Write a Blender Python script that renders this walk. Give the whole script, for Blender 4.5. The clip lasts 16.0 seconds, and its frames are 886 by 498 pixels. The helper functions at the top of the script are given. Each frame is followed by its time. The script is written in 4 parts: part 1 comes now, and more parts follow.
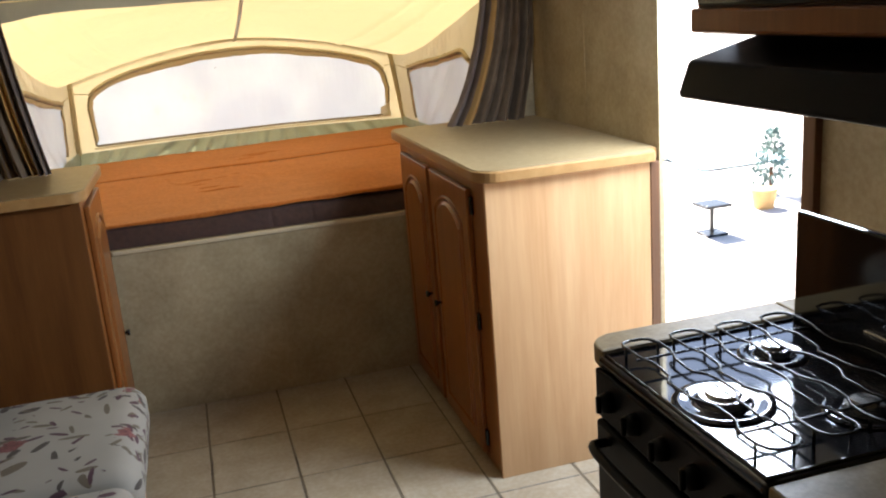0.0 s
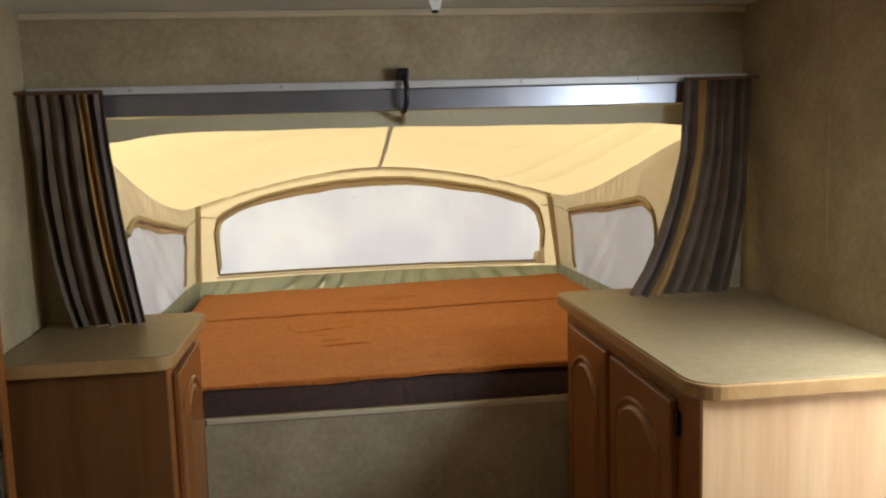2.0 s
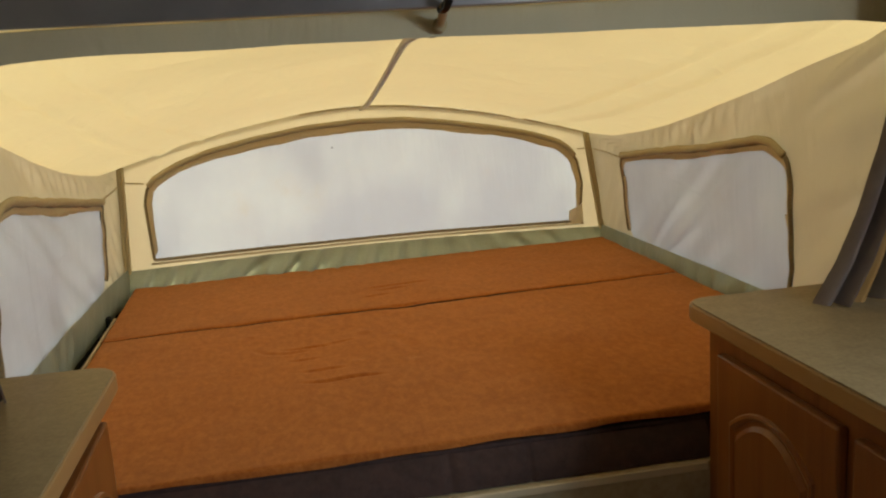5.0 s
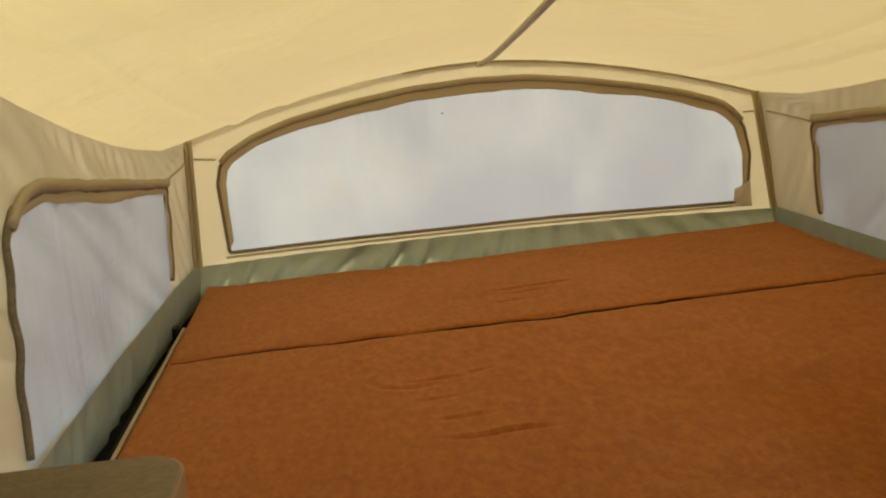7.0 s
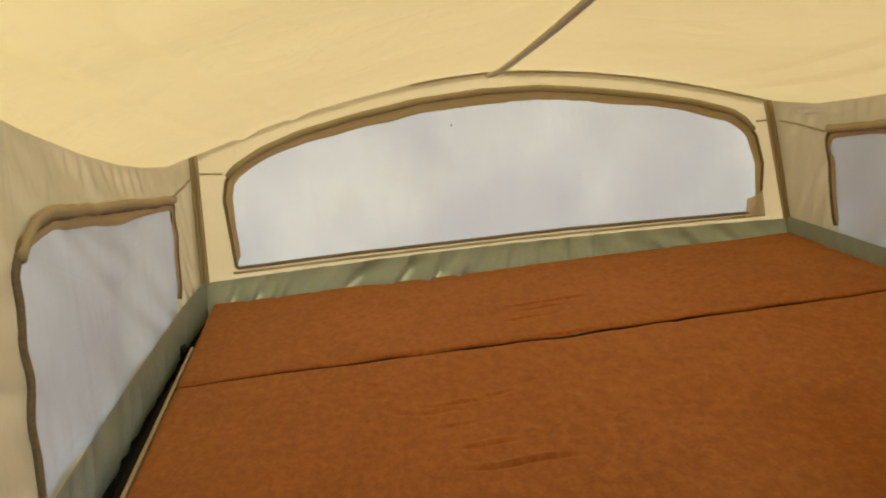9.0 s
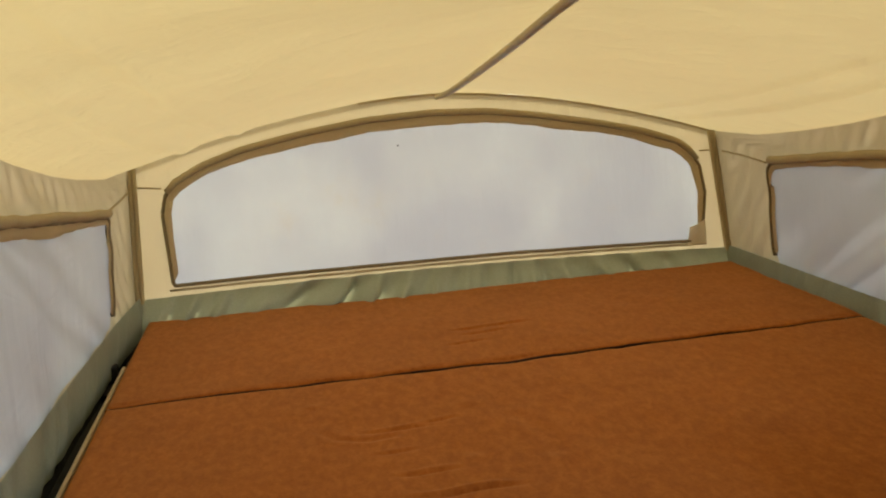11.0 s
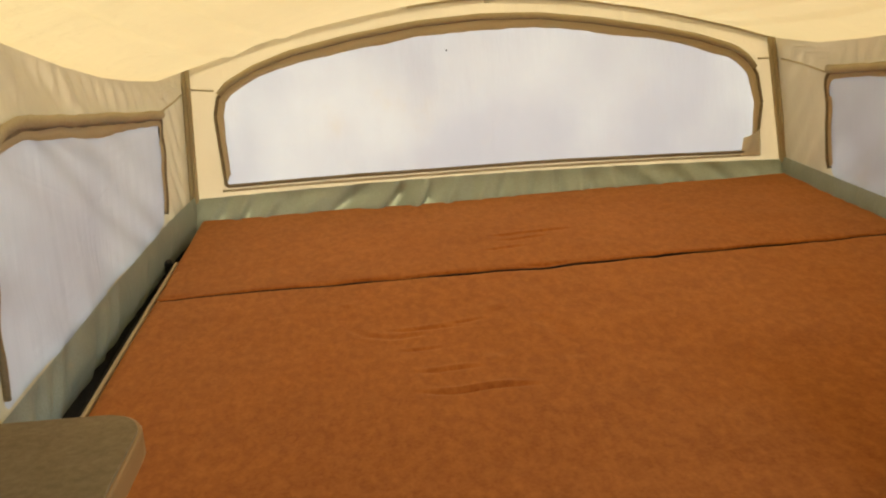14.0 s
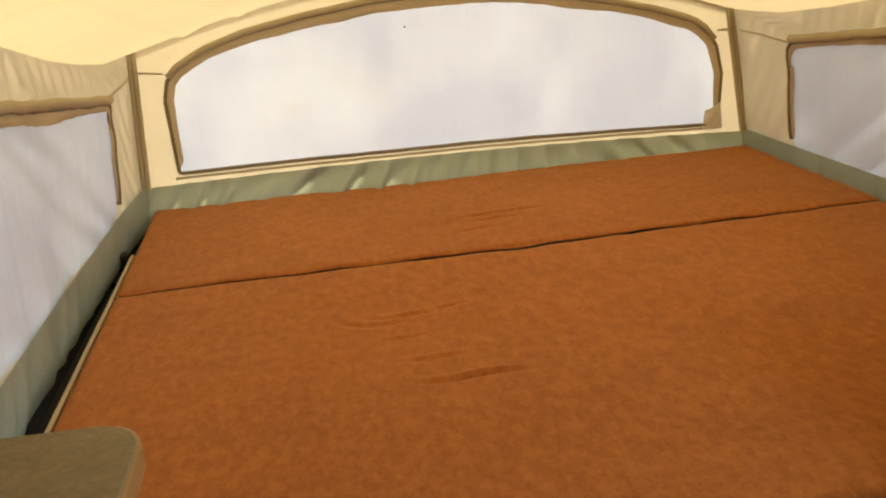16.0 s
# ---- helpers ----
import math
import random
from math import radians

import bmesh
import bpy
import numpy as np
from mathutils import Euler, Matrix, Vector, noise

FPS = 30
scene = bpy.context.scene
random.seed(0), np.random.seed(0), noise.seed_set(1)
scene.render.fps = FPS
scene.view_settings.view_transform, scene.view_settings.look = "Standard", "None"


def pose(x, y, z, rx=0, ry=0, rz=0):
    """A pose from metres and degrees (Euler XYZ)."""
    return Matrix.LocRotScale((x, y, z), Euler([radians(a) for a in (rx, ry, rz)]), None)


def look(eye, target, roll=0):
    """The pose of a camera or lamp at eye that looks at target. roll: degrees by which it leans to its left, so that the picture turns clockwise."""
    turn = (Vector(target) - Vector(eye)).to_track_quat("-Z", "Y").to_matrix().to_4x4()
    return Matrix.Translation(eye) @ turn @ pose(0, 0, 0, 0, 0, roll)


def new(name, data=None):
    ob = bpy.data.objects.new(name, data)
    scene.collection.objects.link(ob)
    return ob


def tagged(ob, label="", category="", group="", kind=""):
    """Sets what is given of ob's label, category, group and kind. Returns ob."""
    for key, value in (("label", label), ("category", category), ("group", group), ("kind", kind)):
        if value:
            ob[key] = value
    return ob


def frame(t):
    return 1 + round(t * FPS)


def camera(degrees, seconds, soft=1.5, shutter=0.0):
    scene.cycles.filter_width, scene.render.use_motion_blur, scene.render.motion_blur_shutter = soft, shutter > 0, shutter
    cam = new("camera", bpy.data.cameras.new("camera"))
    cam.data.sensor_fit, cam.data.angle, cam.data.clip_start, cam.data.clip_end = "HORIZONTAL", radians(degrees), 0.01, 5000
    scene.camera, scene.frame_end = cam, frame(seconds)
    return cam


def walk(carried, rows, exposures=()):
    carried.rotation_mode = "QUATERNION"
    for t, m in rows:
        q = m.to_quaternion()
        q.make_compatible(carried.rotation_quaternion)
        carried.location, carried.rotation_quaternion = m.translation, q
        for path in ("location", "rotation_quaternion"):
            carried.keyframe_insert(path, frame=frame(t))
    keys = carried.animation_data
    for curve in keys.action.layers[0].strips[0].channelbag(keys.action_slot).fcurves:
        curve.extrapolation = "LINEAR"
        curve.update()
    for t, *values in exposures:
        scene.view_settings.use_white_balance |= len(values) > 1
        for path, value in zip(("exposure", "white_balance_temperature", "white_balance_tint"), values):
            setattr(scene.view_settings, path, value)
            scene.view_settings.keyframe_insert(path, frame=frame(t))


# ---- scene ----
cam = camera(52.5, 16.0, soft=2.1)
PATH = [
    (0, (0.397, -0.243, 1.489), (0.899, 1.618, 0.955), -4.6),
    (0.5, (0.402, -0.131, 1.479), (0.814, 1.766, 0.998), -3.0),
    (1, (0.42, 0.033, 1.477), (0.698, 1.975, 1.087), -2.3),
    (1.5, (0.455, 0.308, 1.5), (0.647, 2.277, 1.208), -1.5),
    (2, (0.446, 0.493, 1.521), (0.699, 2.461, 1.269), -1.7),
    (2.5, (0.377, 0.64, 1.521), (0.757, 2.586, 1.257), -1.9),
    (3, (0.34, 0.779, 1.519), (0.796, 2.702, 1.215), -2.2),
    (5.5, (0.391, 1.878, 1.489), (0.666, 3.817, 1.08), -3.9),
    (6, (0.377, 2.075, 1.476), (0.581, 4.021, 1.058), -4.0),
    (6.5, (0.338, 2.223, 1.454), (0.519, 4.168, 1.028), -4.5),
    (7, (0.271, 2.328, 1.426), (0.469, 4.269, 0.983), -4.6),
    (7.5, (0.269, 2.369, 1.46), (0.449, 4.298, 0.962), -5.3),
    (8, (0.259, 2.367, 1.468), (0.447, 4.298, 0.98), -5.2),
    (10.5, (0.235, 2.409, 1.461), (0.496, 4.351, 1.059), -3.5),
    (11, (0.243, 2.411, 1.462), (0.575, 4.341, 1.053), -2.9),
    (11.5, (0.26, 2.413, 1.467), (0.699, 4.317, 1.04), -2.2),
    (12, (0.309, 2.264, 1.487), (0.841, 4.144, 1.055), -2.5),
    (12.5, (0.375, 2.264, 1.488), (0.924, 4.135, 1.042), -2.5),
    (13, (0.48, 2.245, 1.477), (0.842, 4.147, 0.974), -3.0),
    (13.5, (0.446, 2.286, 1.472), (0.667, 4.189, 0.895), -2.7),
    (14, (0.329, 2.366, 1.461), (0.48, 4.268, 0.861), -2.9),
    (14.5, (0.251, 2.418, 1.462), (0.39, 4.315, 0.846), -3.0),
    (15, (0.24, 2.442, 1.456), (0.407, 4.333, 0.827), -3.2),
    (15.5, (0.219, 2.446, 1.462), (0.47, 4.321, 0.812), -3.0),
    (16, (0.252, 2.439, 1.449), (0.537, 4.31, 0.802), -3.5),
]
EXPOSURES = [(0.0, 2.86, 6700, 14), (1.5, 2.68, 6700, 12), (2.5, 2.38, 6700, 11), (3.2, 2.26, 6850, 10), (5.5, 2.05, 6950, 8), (7.0, 2.0, 6950, 8),
             (8.2, 2.2, 6950, 8), (10.5, 1.77, 7000, 9), (11.0, 1.92, 7000, 9), (12.5, 2.06, 7000, 9), (14.5, 2.46, 7000, 14),
             (16.0, 2.52, 7000, 14)]
walk(cam, [(t, look(eye, target, roll)) for t, eye, target, roll in PATH], EXPOSURES)

# ---- world and light ----
SUN_HEIGHT, SUN_TURN = 50.0, -4.0      # degrees; the sun stands behind the tent end
world = bpy.data.worlds.new("world")
scene.world = world
world.use_nodes = True
sky = world.node_tree.nodes.new("ShaderNodeTexSky")
sky.sky_type, sky.sun_disc = "NISHITA", False
sky.sun_elevation, sky.sun_rotation = radians(SUN_HEIGHT), radians(SUN_TURN)
background = world.node_tree.nodes["Background"]
background.inputs["Strength"].default_value = 0.068
world.node_tree.links.new(sky.outputs["Color"], background.inputs["Color"])
sun_data = bpy.data.lights.new("sun", "SUN")
sun_data.energy, sun_data.angle, sun_data.color = 5.0, radians(0.6), (1.0, 0.95, 0.86)
sun = new("sun", sun_data)
sun.matrix_world = look((0, 0, 0), (-math.sin(radians(SUN_TURN)) * math.cos(radians(SUN_HEIGHT)), -math.cos(radians(SUN_TURN)) * math.cos(radians(SUN_HEIGHT)), -math.sin(radians(SUN_HEIGHT))))

# daylight of the sky in the upper part of the entrance
door_data = bpy.data.lights.new("entrance_daylight", "AREA")
door_data.shape, door_data.size, door_data.size_y = "RECTANGLE", 0.60, 0.46
door_data.energy, door_data.color = 7.5, (0.70, 0.84, 1.0)
new("entrance_daylight", door_data).matrix_world = look((1.90, 1.86, 1.60), (1.32, 2.04, 0.25))


# ---- materials ----
class Mat:
    """A small builder of node materials."""

    def __init__(self, name, rough=0.6, metal=0.0, color=(0.5, 0.5, 0.5)):
        self.m = bpy.data.materials.new(name)
        self.m.use_nodes = True
        self.t = self.m.node_tree
        self.b = self.t.nodes["Principled BSDF"]
        self.b.inputs["Roughness"].default_value = rough
        self.b.inputs["Metallic"].default_value = metal
        self.b.inputs["Base Color"].default_value = (*color, 1)
        self.co = self.node("ShaderNodeTexCoord").outputs["Object"]

    def node(self, kind):
        return self.t.nodes.new(kind)

    def link(self, a, b):
        self.t.links.new(a, b)

    def scaled(self, sx, sy, sz, source=None, rot=(0, 0, 0)):
        n = self.node("ShaderNodeMapping")
        n.inputs["Scale"].default_value = (sx, sy, sz)
        n.inputs["Rotation"].default_value = [radians(a) for a in rot]
        self.link(source or self.co, n.inputs["Vector"])
        return n.outputs["Vector"]

    def noise(self, scale, detail=4.0, rough=0.55, source=None, distort=0.0):
        n = self.node("ShaderNodeTexNoise")
        n.inputs["Scale"].default_value = scale
        n.inputs["Detail"].default_value = detail
        n.inputs["Roughness"].default_value = rough
        n.inputs["Distortion"].default_value = distort
        self.link(source or self.co, n.inputs["Vector"])
        return n.outputs["Fac"]

    def ramp(self, fac, stops):
        n = self.node("ShaderNodeValToRGB")
        while len(n.color_ramp.elements) < len(stops):
            n.color_ramp.elements.new(0.5)
        for e, (p, c) in zip(n.color_ramp.elements, stops):
            e.position, e.color = p, (*c, 1) if len(c) == 3 else c
        self.link(fac, n.inputs["Fac"])
        return n.outputs["Color"]

    def mix(self, fac, a, b, mode="MIX"):
        n = self.node("ShaderNodeMix")
        n.data_type, n.blend_type = "RGBA", mode
        for value, sock in ((fac, n.inputs[0]), (a, n.inputs[6]), (b, n.inputs[7])):
            if isinstance(value, (int, float)):
                sock.default_value = value
            elif isinstance(value, tuple):
                sock.default_value = (*value, 1)
            else:
                self.link(value, sock)
        return n.outputs[2]

    def math(self, op, a, b=0.0, clamp=False):
        n = self.node("ShaderNodeMath")
        n.operation, n.use_clamp = op, clamp
        for value, sock in ((a, n.inputs[0]), (b, n.inputs[1])):
            if isinstance(value, (int, float)):
                sock.default_value = value
            else:
                self.link(value, sock)
        return n.outputs[0]

    def color(self, out):
        self.link(out, self.b.inputs["Base Color"])
        return self

    def rough(self, out):
        self.link(out, self.b.inputs["Roughness"])
        return self

    def bump(self, height, strength=0.3, distance=0.002):
        n = self.node("ShaderNodeBump")
        n.inputs["Strength"].default_value, n.inputs["Distance"].default_value = strength, distance
        self.link(height, n.inputs["Height"])
        self.link(n.outputs["Normal"], self.b.inputs["Normal"])
        self.normal = n.outputs["Normal"]
        return self

    def translucent(self, fac, color):
        """Cloth through which light falls: part of it scatters to the other side."""
        n, mixer = self.node("ShaderNodeBsdfTranslucent"), self.node("ShaderNodeMixShader")
        mixer.inputs[0].default_value = fac
        if isinstance(color, tuple):
            n.inputs["Color"].default_value = (*color, 1)
        else:
            self.link(color, n.inputs["Color"])
        self.link(self.normal, n.inputs["Normal"])
        self.link(self.b.outputs[0], mixer.inputs[1])
        self.link(n.outputs[0], mixer.inputs[2])
        self.link(mixer.outputs[0], self.t.nodes["Material Output"].inputs["Surface"])
        return self


def wallpaper():
    k = Mat("wallpaper", 0.55)
    blotch = k.noise(5.0, 5, 0.6)
    c = k.ramp(blotch, [(0.3, (0.285, 0.212, 0.106)), (0.5, (0.365, 0.282, 0.152)), (0.72, (0.45, 0.36, 0.21))])
    fine = k.noise(70, 3)
    c = k.mix(0.16, c, k.ramp(fine, [(0.35, (0.25, 0.2, 0.13)), (0.65, (0.62, 0.55, 0.42))]))
    k.color(c).bump(k.noise(220, 2), 0.12, 0.001)
    return k.m


def wood(name, dark, mid, light, rough=0.38, along="z", scale=1.0):
    k = Mat(name, rough)
    stretch = {"z": (9, 9, 0.8), "x": (0.8, 9, 9), "y": (9, 0.8, 9)}[along]
    v = k.scaled(*[a * scale for a in stretch])
    info = k.node("ShaderNodeObjectInfo")
    shift = k.node("ShaderNodeVectorMath")
    k.link(v, shift.inputs[0])
    k.link(info.outputs["Random"], shift.inputs[1])
    grain = k.noise(1.6, 6, 0.6, shift.outputs[0], 0.6)
    c = k.ramp(grain, [(0.28, dark), (0.48, mid), (0.75, light)])
    fibre = k.noise(12, 3, 0.6, k.scaled(*[(a if a > 1 else a * 0.6) for a in stretch]))
    c = k.mix(0.18, c, k.ramp(fibre, [(0.35, dark), (0.7, light)]))
    broad = k.noise(0.55, 2, 0.4, shift.outputs[0], 0.3)
    rings = k.math("ADD", k.math("MULTIPLY", k.math("SINE", k.math("MULTIPLY", broad, 70.0)), 0.5), 0.5)
    c = k.mix(k.math("MULTIPLY", rings, 0.22), c, dark)
    k.b.inputs["Specular IOR Level"].default_value = 0.28
    k.color(c).bump(fibre, 0.08, 0.001)
    return k.m


def plain(name, color, rough=0.5, metal=0.0, vary=0.12, scale=25.0, bump=0.1, shine=0.5):
    k = Mat(name, rough, metal)
    k.b.inputs["Specular IOR Level"].default_value = shine
    n = k.noise(scale, 4)
    lo, hi = tuple(c * (1 - vary) for c in color), tuple(min(1, c * (1 + vary)) for c in color)
    k.color(k.ramp(n, [(0.3, lo), (0.7, hi)]))
    r = k.node("ShaderNodeMapRange")
    r.inputs["To Min"].default_value, r.inputs["To Max"].default_value = max(0.02, rough * 0.8), min(1, rough * 1.2)
    k.link(k.noise(scale * 2.3, 3), r.inputs["Value"])
    k.rough(r.outputs[0]).bump(k.noise(scale * 8, 2), bump, 0.001)
    return k.m


def canvas(name, color, through_color, fac, weave=900, blotch=0.06, gloss=0.85):
    k = Mat(name, gloss)
    n = k.noise(3.0, 4)
    fine = k.noise(weave, 2)
    c = k.mix(blotch, k.mix(n, tuple(a * 0.93 for a in color), color), k.ramp(fine, [(0.3, (0.3, 0.25, 0.15)), (0.7, (1, 1, 1))]))
    t = k.mix(n, tuple(a * 0.92 for a in through_color), through_color)
    pull = k.noise(2.2, 3, 0.5, k.scaled(5, 5, 1.6, None, (25, 35, 0)), 0.4)
    slack = k.noise(1.4, 3, 0.5, k.scaled(2, 5, 3, None, (0, -30, 20)), 0.3)
    rise = k.math("ADD", k.math("MULTIPLY", pull, 0.6), k.math("ADD", k.math("MULTIPLY", slack, 0.5), k.math("MULTIPLY", fine, 0.012)))
    k.color(c).bump(rise, 0.55, 0.03)
    k.translucent(fac, t)
    return k.m


def window_cover():
    """White cover cloth: cloudy, faintly stained, with soft upright folds."""
    k = Mat("white_cover", 0.7)
    cloud = k.noise(2.6, 4, 0.55)
    stain = k.noise(5.5, 5, 0.65)
    folds = k.noise(3.0, 3, 0.5, k.scaled(7, 7, 0.7))
    c = k.mix(k.ramp(stain, [(0.62, (0, 0, 0)), (0.8, (0.35, 0.35, 0.35))]), k.mix(cloud, (0.44, 0.455, 0.49), (0.55, 0.555, 0.58)), (0.50, 0.44, 0.33))
    t = k.mix(k.ramp(cloud, [(0.38, (0, 0, 0)), (0.66, (1, 1, 1))]), (0.60, 0.68, 0.80), (0.86, 0.96, 1.0))
    t = k.mix(k.ramp(stain, [(0.56, (0, 0, 0)), (0.75, (0.4, 0.4, 0.4))]), t, (0.84, 0.76, 0.62))
    t = k.mix(0.15, t, k.ramp(folds, [(0.35, (0.55, 0.55, 0.6)), (0.65, (1, 0.99, 0.98))]), "MULTIPLY")
    k.color(c).bump(folds, 0.3, 0.01)
    k.translucent(0.098, t)
    return k.m


def tile_material():
    k = Mat("vinyl_tile", 0.42)
    info = k.node("ShaderNodeObjectInfo").outputs["Random"]
    base = k.ramp(k.noise(7, 5, 0.6), [(0.3, (0.225, 0.165, 0.095)), (0.5, (0.29, 0.225, 0.145)), (0.72, (0.37, 0.305, 0.215))])
    c = k.mix(0.2, base, k.ramp(info, [(0.0, (0.25, 0.185, 0.11)), (1.0, (0.42, 0.355, 0.26))]))
    c = k.mix(0.12, c, k.ramp(k.noise(60, 3), [(0.4, (0.3, 0.24, 0.15)), (0.65, (0.7, 0.64, 0.53))]))
    k.color(c).bump(k.noise(30, 3), 0.1, 0.002)
    return k.m


def floral():
    """Off-white cloth printed with sprigs: turned ellipses for leaves, lobed discs for blooms."""
    k = Mat("floral_cloth", 0.9)
    cloth = k.mix(k.noise(6, 3), (0.22, 0.20, 0.165), (0.275, 0.25, 0.21))

    def cells(scale, shift):
        m = k.node("ShaderNodeMapping")
        m.inputs["Location"].default_value = (shift, shift * 1.7, shift * 0.6)
        k.link(k.co, m.inputs["Vector"])
        v = k.node("ShaderNodeTexVoronoi")
        v.inputs["Scale"].default_value = scale
        k.link(m.outputs[0], v.inputs["Vector"])
        d = k.node("ShaderNodeVectorMath")
        d.operation = "SUBTRACT"
        k.link(m.outputs[0], d.inputs[0])
        k.link(v.outputs["Position"], d.inputs[1])
        part_ = k.node("ShaderNodeSeparateColor")
        k.link(v.outputs["Color"], part_.inputs[0])
        return d.outputs[0], part_.outputs

    def leaves(scale, shift, long, wide, keep):
        d, rnd = cells(scale, shift)
        r = k.node("ShaderNodeVectorRotate")
        r.rotation_type = "EULER_XYZ"
        angles = k.node("ShaderNodeCombineXYZ")
        for n in range(3):
            k.link(k.math("MULTIPLY", rnd[n], 6.28), angles.inputs[n])
        k.link(d, r.inputs["Vector"])
        k.link(angles.outputs[0], r.inputs["Rotation"])
        s = k.node("ShaderNodeVectorMath")
        s.operation = "MULTIPLY"
        s.inputs[1].default_value = (1 / long, 1 / wide, 0.6 / long)
        k.link(r.outputs[0], s.inputs[0])
        length = k.node("ShaderNodeVectorMath")
        length.operation = "LENGTH"
        k.link(s.outputs[0], length.inputs[0])
        inside = k.math("LESS_THAN", length.outputs["Value"], 1.0)
        return k.math("MULTIPLY", inside, k.math("LESS_THAN", rnd[1], keep)), rnd

    c = cloth
    for scale, shift, long, wide, keep, tone in ((15, 0.0, 0.032, 0.0085, 0.46, (0.055, 0.042, 0.032)), (17, 3.1, 0.026, 0.0075, 0.40, (0.11, 0.085, 0.055)), (21, 5.7, 0.021, 0.0065, 0.40, (0.065, 0.028, 0.035))):
        mask, _ = leaves(scale, shift, long, wide, keep)
        c = k.mix(mask, c, tone)
    d, rnd = cells(5.5, 9.0)
    length = k.node("ShaderNodeVectorMath")
    length.operation = "LENGTH"
    k.link(d, length.inputs[0])
    edge = k.math("ADD", length.outputs["Value"], k.math("MULTIPLY", k.noise(55, 2), 0.05))
    bloom = k.math("MULTIPLY", k.math("LESS_THAN", edge, 0.058), k.math("LESS_THAN", rnd[0], 0.6))
    c = k.mix(bloom, c, k.ramp(k.noise(80, 2), [(0.35, (0.10, 0.030, 0.028)), (0.65, (0.20, 0.07, 0.06))]))
    k.color(c).bump(k.noise(500, 2), 0.2, 0.001)
    return k.m


def curtain_material():
    k = Mat("striped_curtain", 0.9)
    uv = k.node("ShaderNodeUVMap")
    split = k.node("ShaderNodeSeparateXYZ")
    k.link(uv.outputs[0], split.inputs[0])
    u = split.outputs["X"]
    n = k.node("ShaderNodeValToRGB")
    n.color_ramp.interpolation = "CONSTANT"
    taupe, mauve, gold, dark = (0.115, 0.073, 0.041), (0.125, 0.092, 0.082), (0.40, 0.21, 0.05), (0.065, 0.043, 0.028)
    stops = [(0.0, mauve), (0.15, dark), (0.19, gold), (0.31, taupe), (0.50, dark), (0.56, taupe), (0.78, dark), (0.84, taupe)]
    while len(n.color_ramp.elements) < len(stops):
        n.color_ramp.elements.new(0.5)
    for e, (p, c) in zip(n.color_ramp.elements, stops):
        e.position, e.color = p, (*c, 1)
    k.link(u, n.inputs["Fac"])
    c = k.mix(0.2, n.outputs["Color"], k.ramp(k.noise(14, 4), [(0.3, (0.06, 0.045, 0.03)), (0.7, (0.34, 0.26, 0.18))]))
    k.color(c).bump(k.noise(600, 2), 0.2, 0.001)
    k.translucent(0.10, c)
    return k.m


def suede():
    """Brushed cloth: broad nap patches, mottling a finger wide, and fine fibre."""
    k = Mat("rust_suede", 0.95)
    big = k.noise(4.5, 5, 0.65)
    patch = k.noise(58, 4, 0.62, k.scaled(1, 0.6, 1), 0.35)
    fine = k.noise(150, 3, 0.6)
    c = k.ramp(big, [(0.3, (0.295, 0.082, 0.0145)), (0.55, (0.355, 0.105, 0.019)), (0.75, (0.41, 0.129, 0.025))])
    c = k.mix(0.38, c, k.ramp(patch, [(0.37, (0.22, 0.052, 0.010)), (0.5, (0.345, 0.104, 0.019)), (0.65, (0.49, 0.168, 0.039))]))
    c = k.mix(0.16, c, k.ramp(fine, [(0.35, (0.20, 0.05, 0.01)), (0.65, (0.52, 0.19, 0.05))]))
    k.color(c).bump(k.math("ADD", k.noise(260, 3), patch), 0.08, 0.001)
    k.b.inputs["Sheen Weight"].default_value = 0.3
    k.b.inputs["Sheen Roughness"].default_value = 0.5
    k.b.inputs["Sheen Tint"].default_value = (1.0, 0.60, 0.25, 1)
    k.b.inputs["Specular IOR Level"].default_value = 0.15
    return k.m


def laminate():
    k = Mat("laminate_top", 0.36)
    k.b.inputs["Specular IOR Level"].default_value = 0.15
    c = k.ramp(k.noise(26, 6, 0.7), [(0.3, (0.19, 0.130, 0.060)), (0.5, (0.232, 0.164, 0.080)), (0.72, (0.28, 0.204, 0.106))])
    c = k.mix(0.14, c, k.ramp(k.noise(110, 4), [(0.4, (0.12, 0.09, 0.05)), (0.62, (0.38, 0.31, 0.21))]))
    k.color(c).bump(k.noise(120, 2), 0.05, 0.0006)
    return k.m


WALL = wallpaper()
WOOD_SIDE = wood("maple_panel", (0.43, 0.235, 0.105), (0.55, 0.325, 0.160), (0.64, 0.42, 0.23), 0.38, "z", 0.6)
WOOD_DOOR = wood("stained_oak", (0.165, 0.052, 0.011), (0.235, 0.080, 0.019), (0.30, 0.112, 0.030), 0.30)
# Brown wood with the shade of the narrow cabinet's side put into its colour.
WOOD_SHADED = wood("shaded_brown_panel", (0.085, 0.028, 0.005), (0.13, 0.046, 0.009), (0.175, 0.066, 0.015), 0.55)
WOOD_EDGE = wood("edge_band", (0.28, 0.145, 0.05), (0.36, 0.20, 0.075), (0.42, 0.25, 0.10), 0.4, "y")
WOOD_DARK = wood("dark_trim", (0.09, 0.04, 0.02), (0.13, 0.06, 0.03), (0.17, 0.085, 0.042), 0.4)
LAMINATE = laminate()
TILE = tile_material()
GROUT = plain("grout", (0.15, 0.115, 0.075), 0.8, 0, 0.2, 60)
SUEDE = suede()
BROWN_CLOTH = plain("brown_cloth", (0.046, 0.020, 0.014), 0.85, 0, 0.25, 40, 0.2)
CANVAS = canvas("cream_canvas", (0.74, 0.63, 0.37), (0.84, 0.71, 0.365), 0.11)
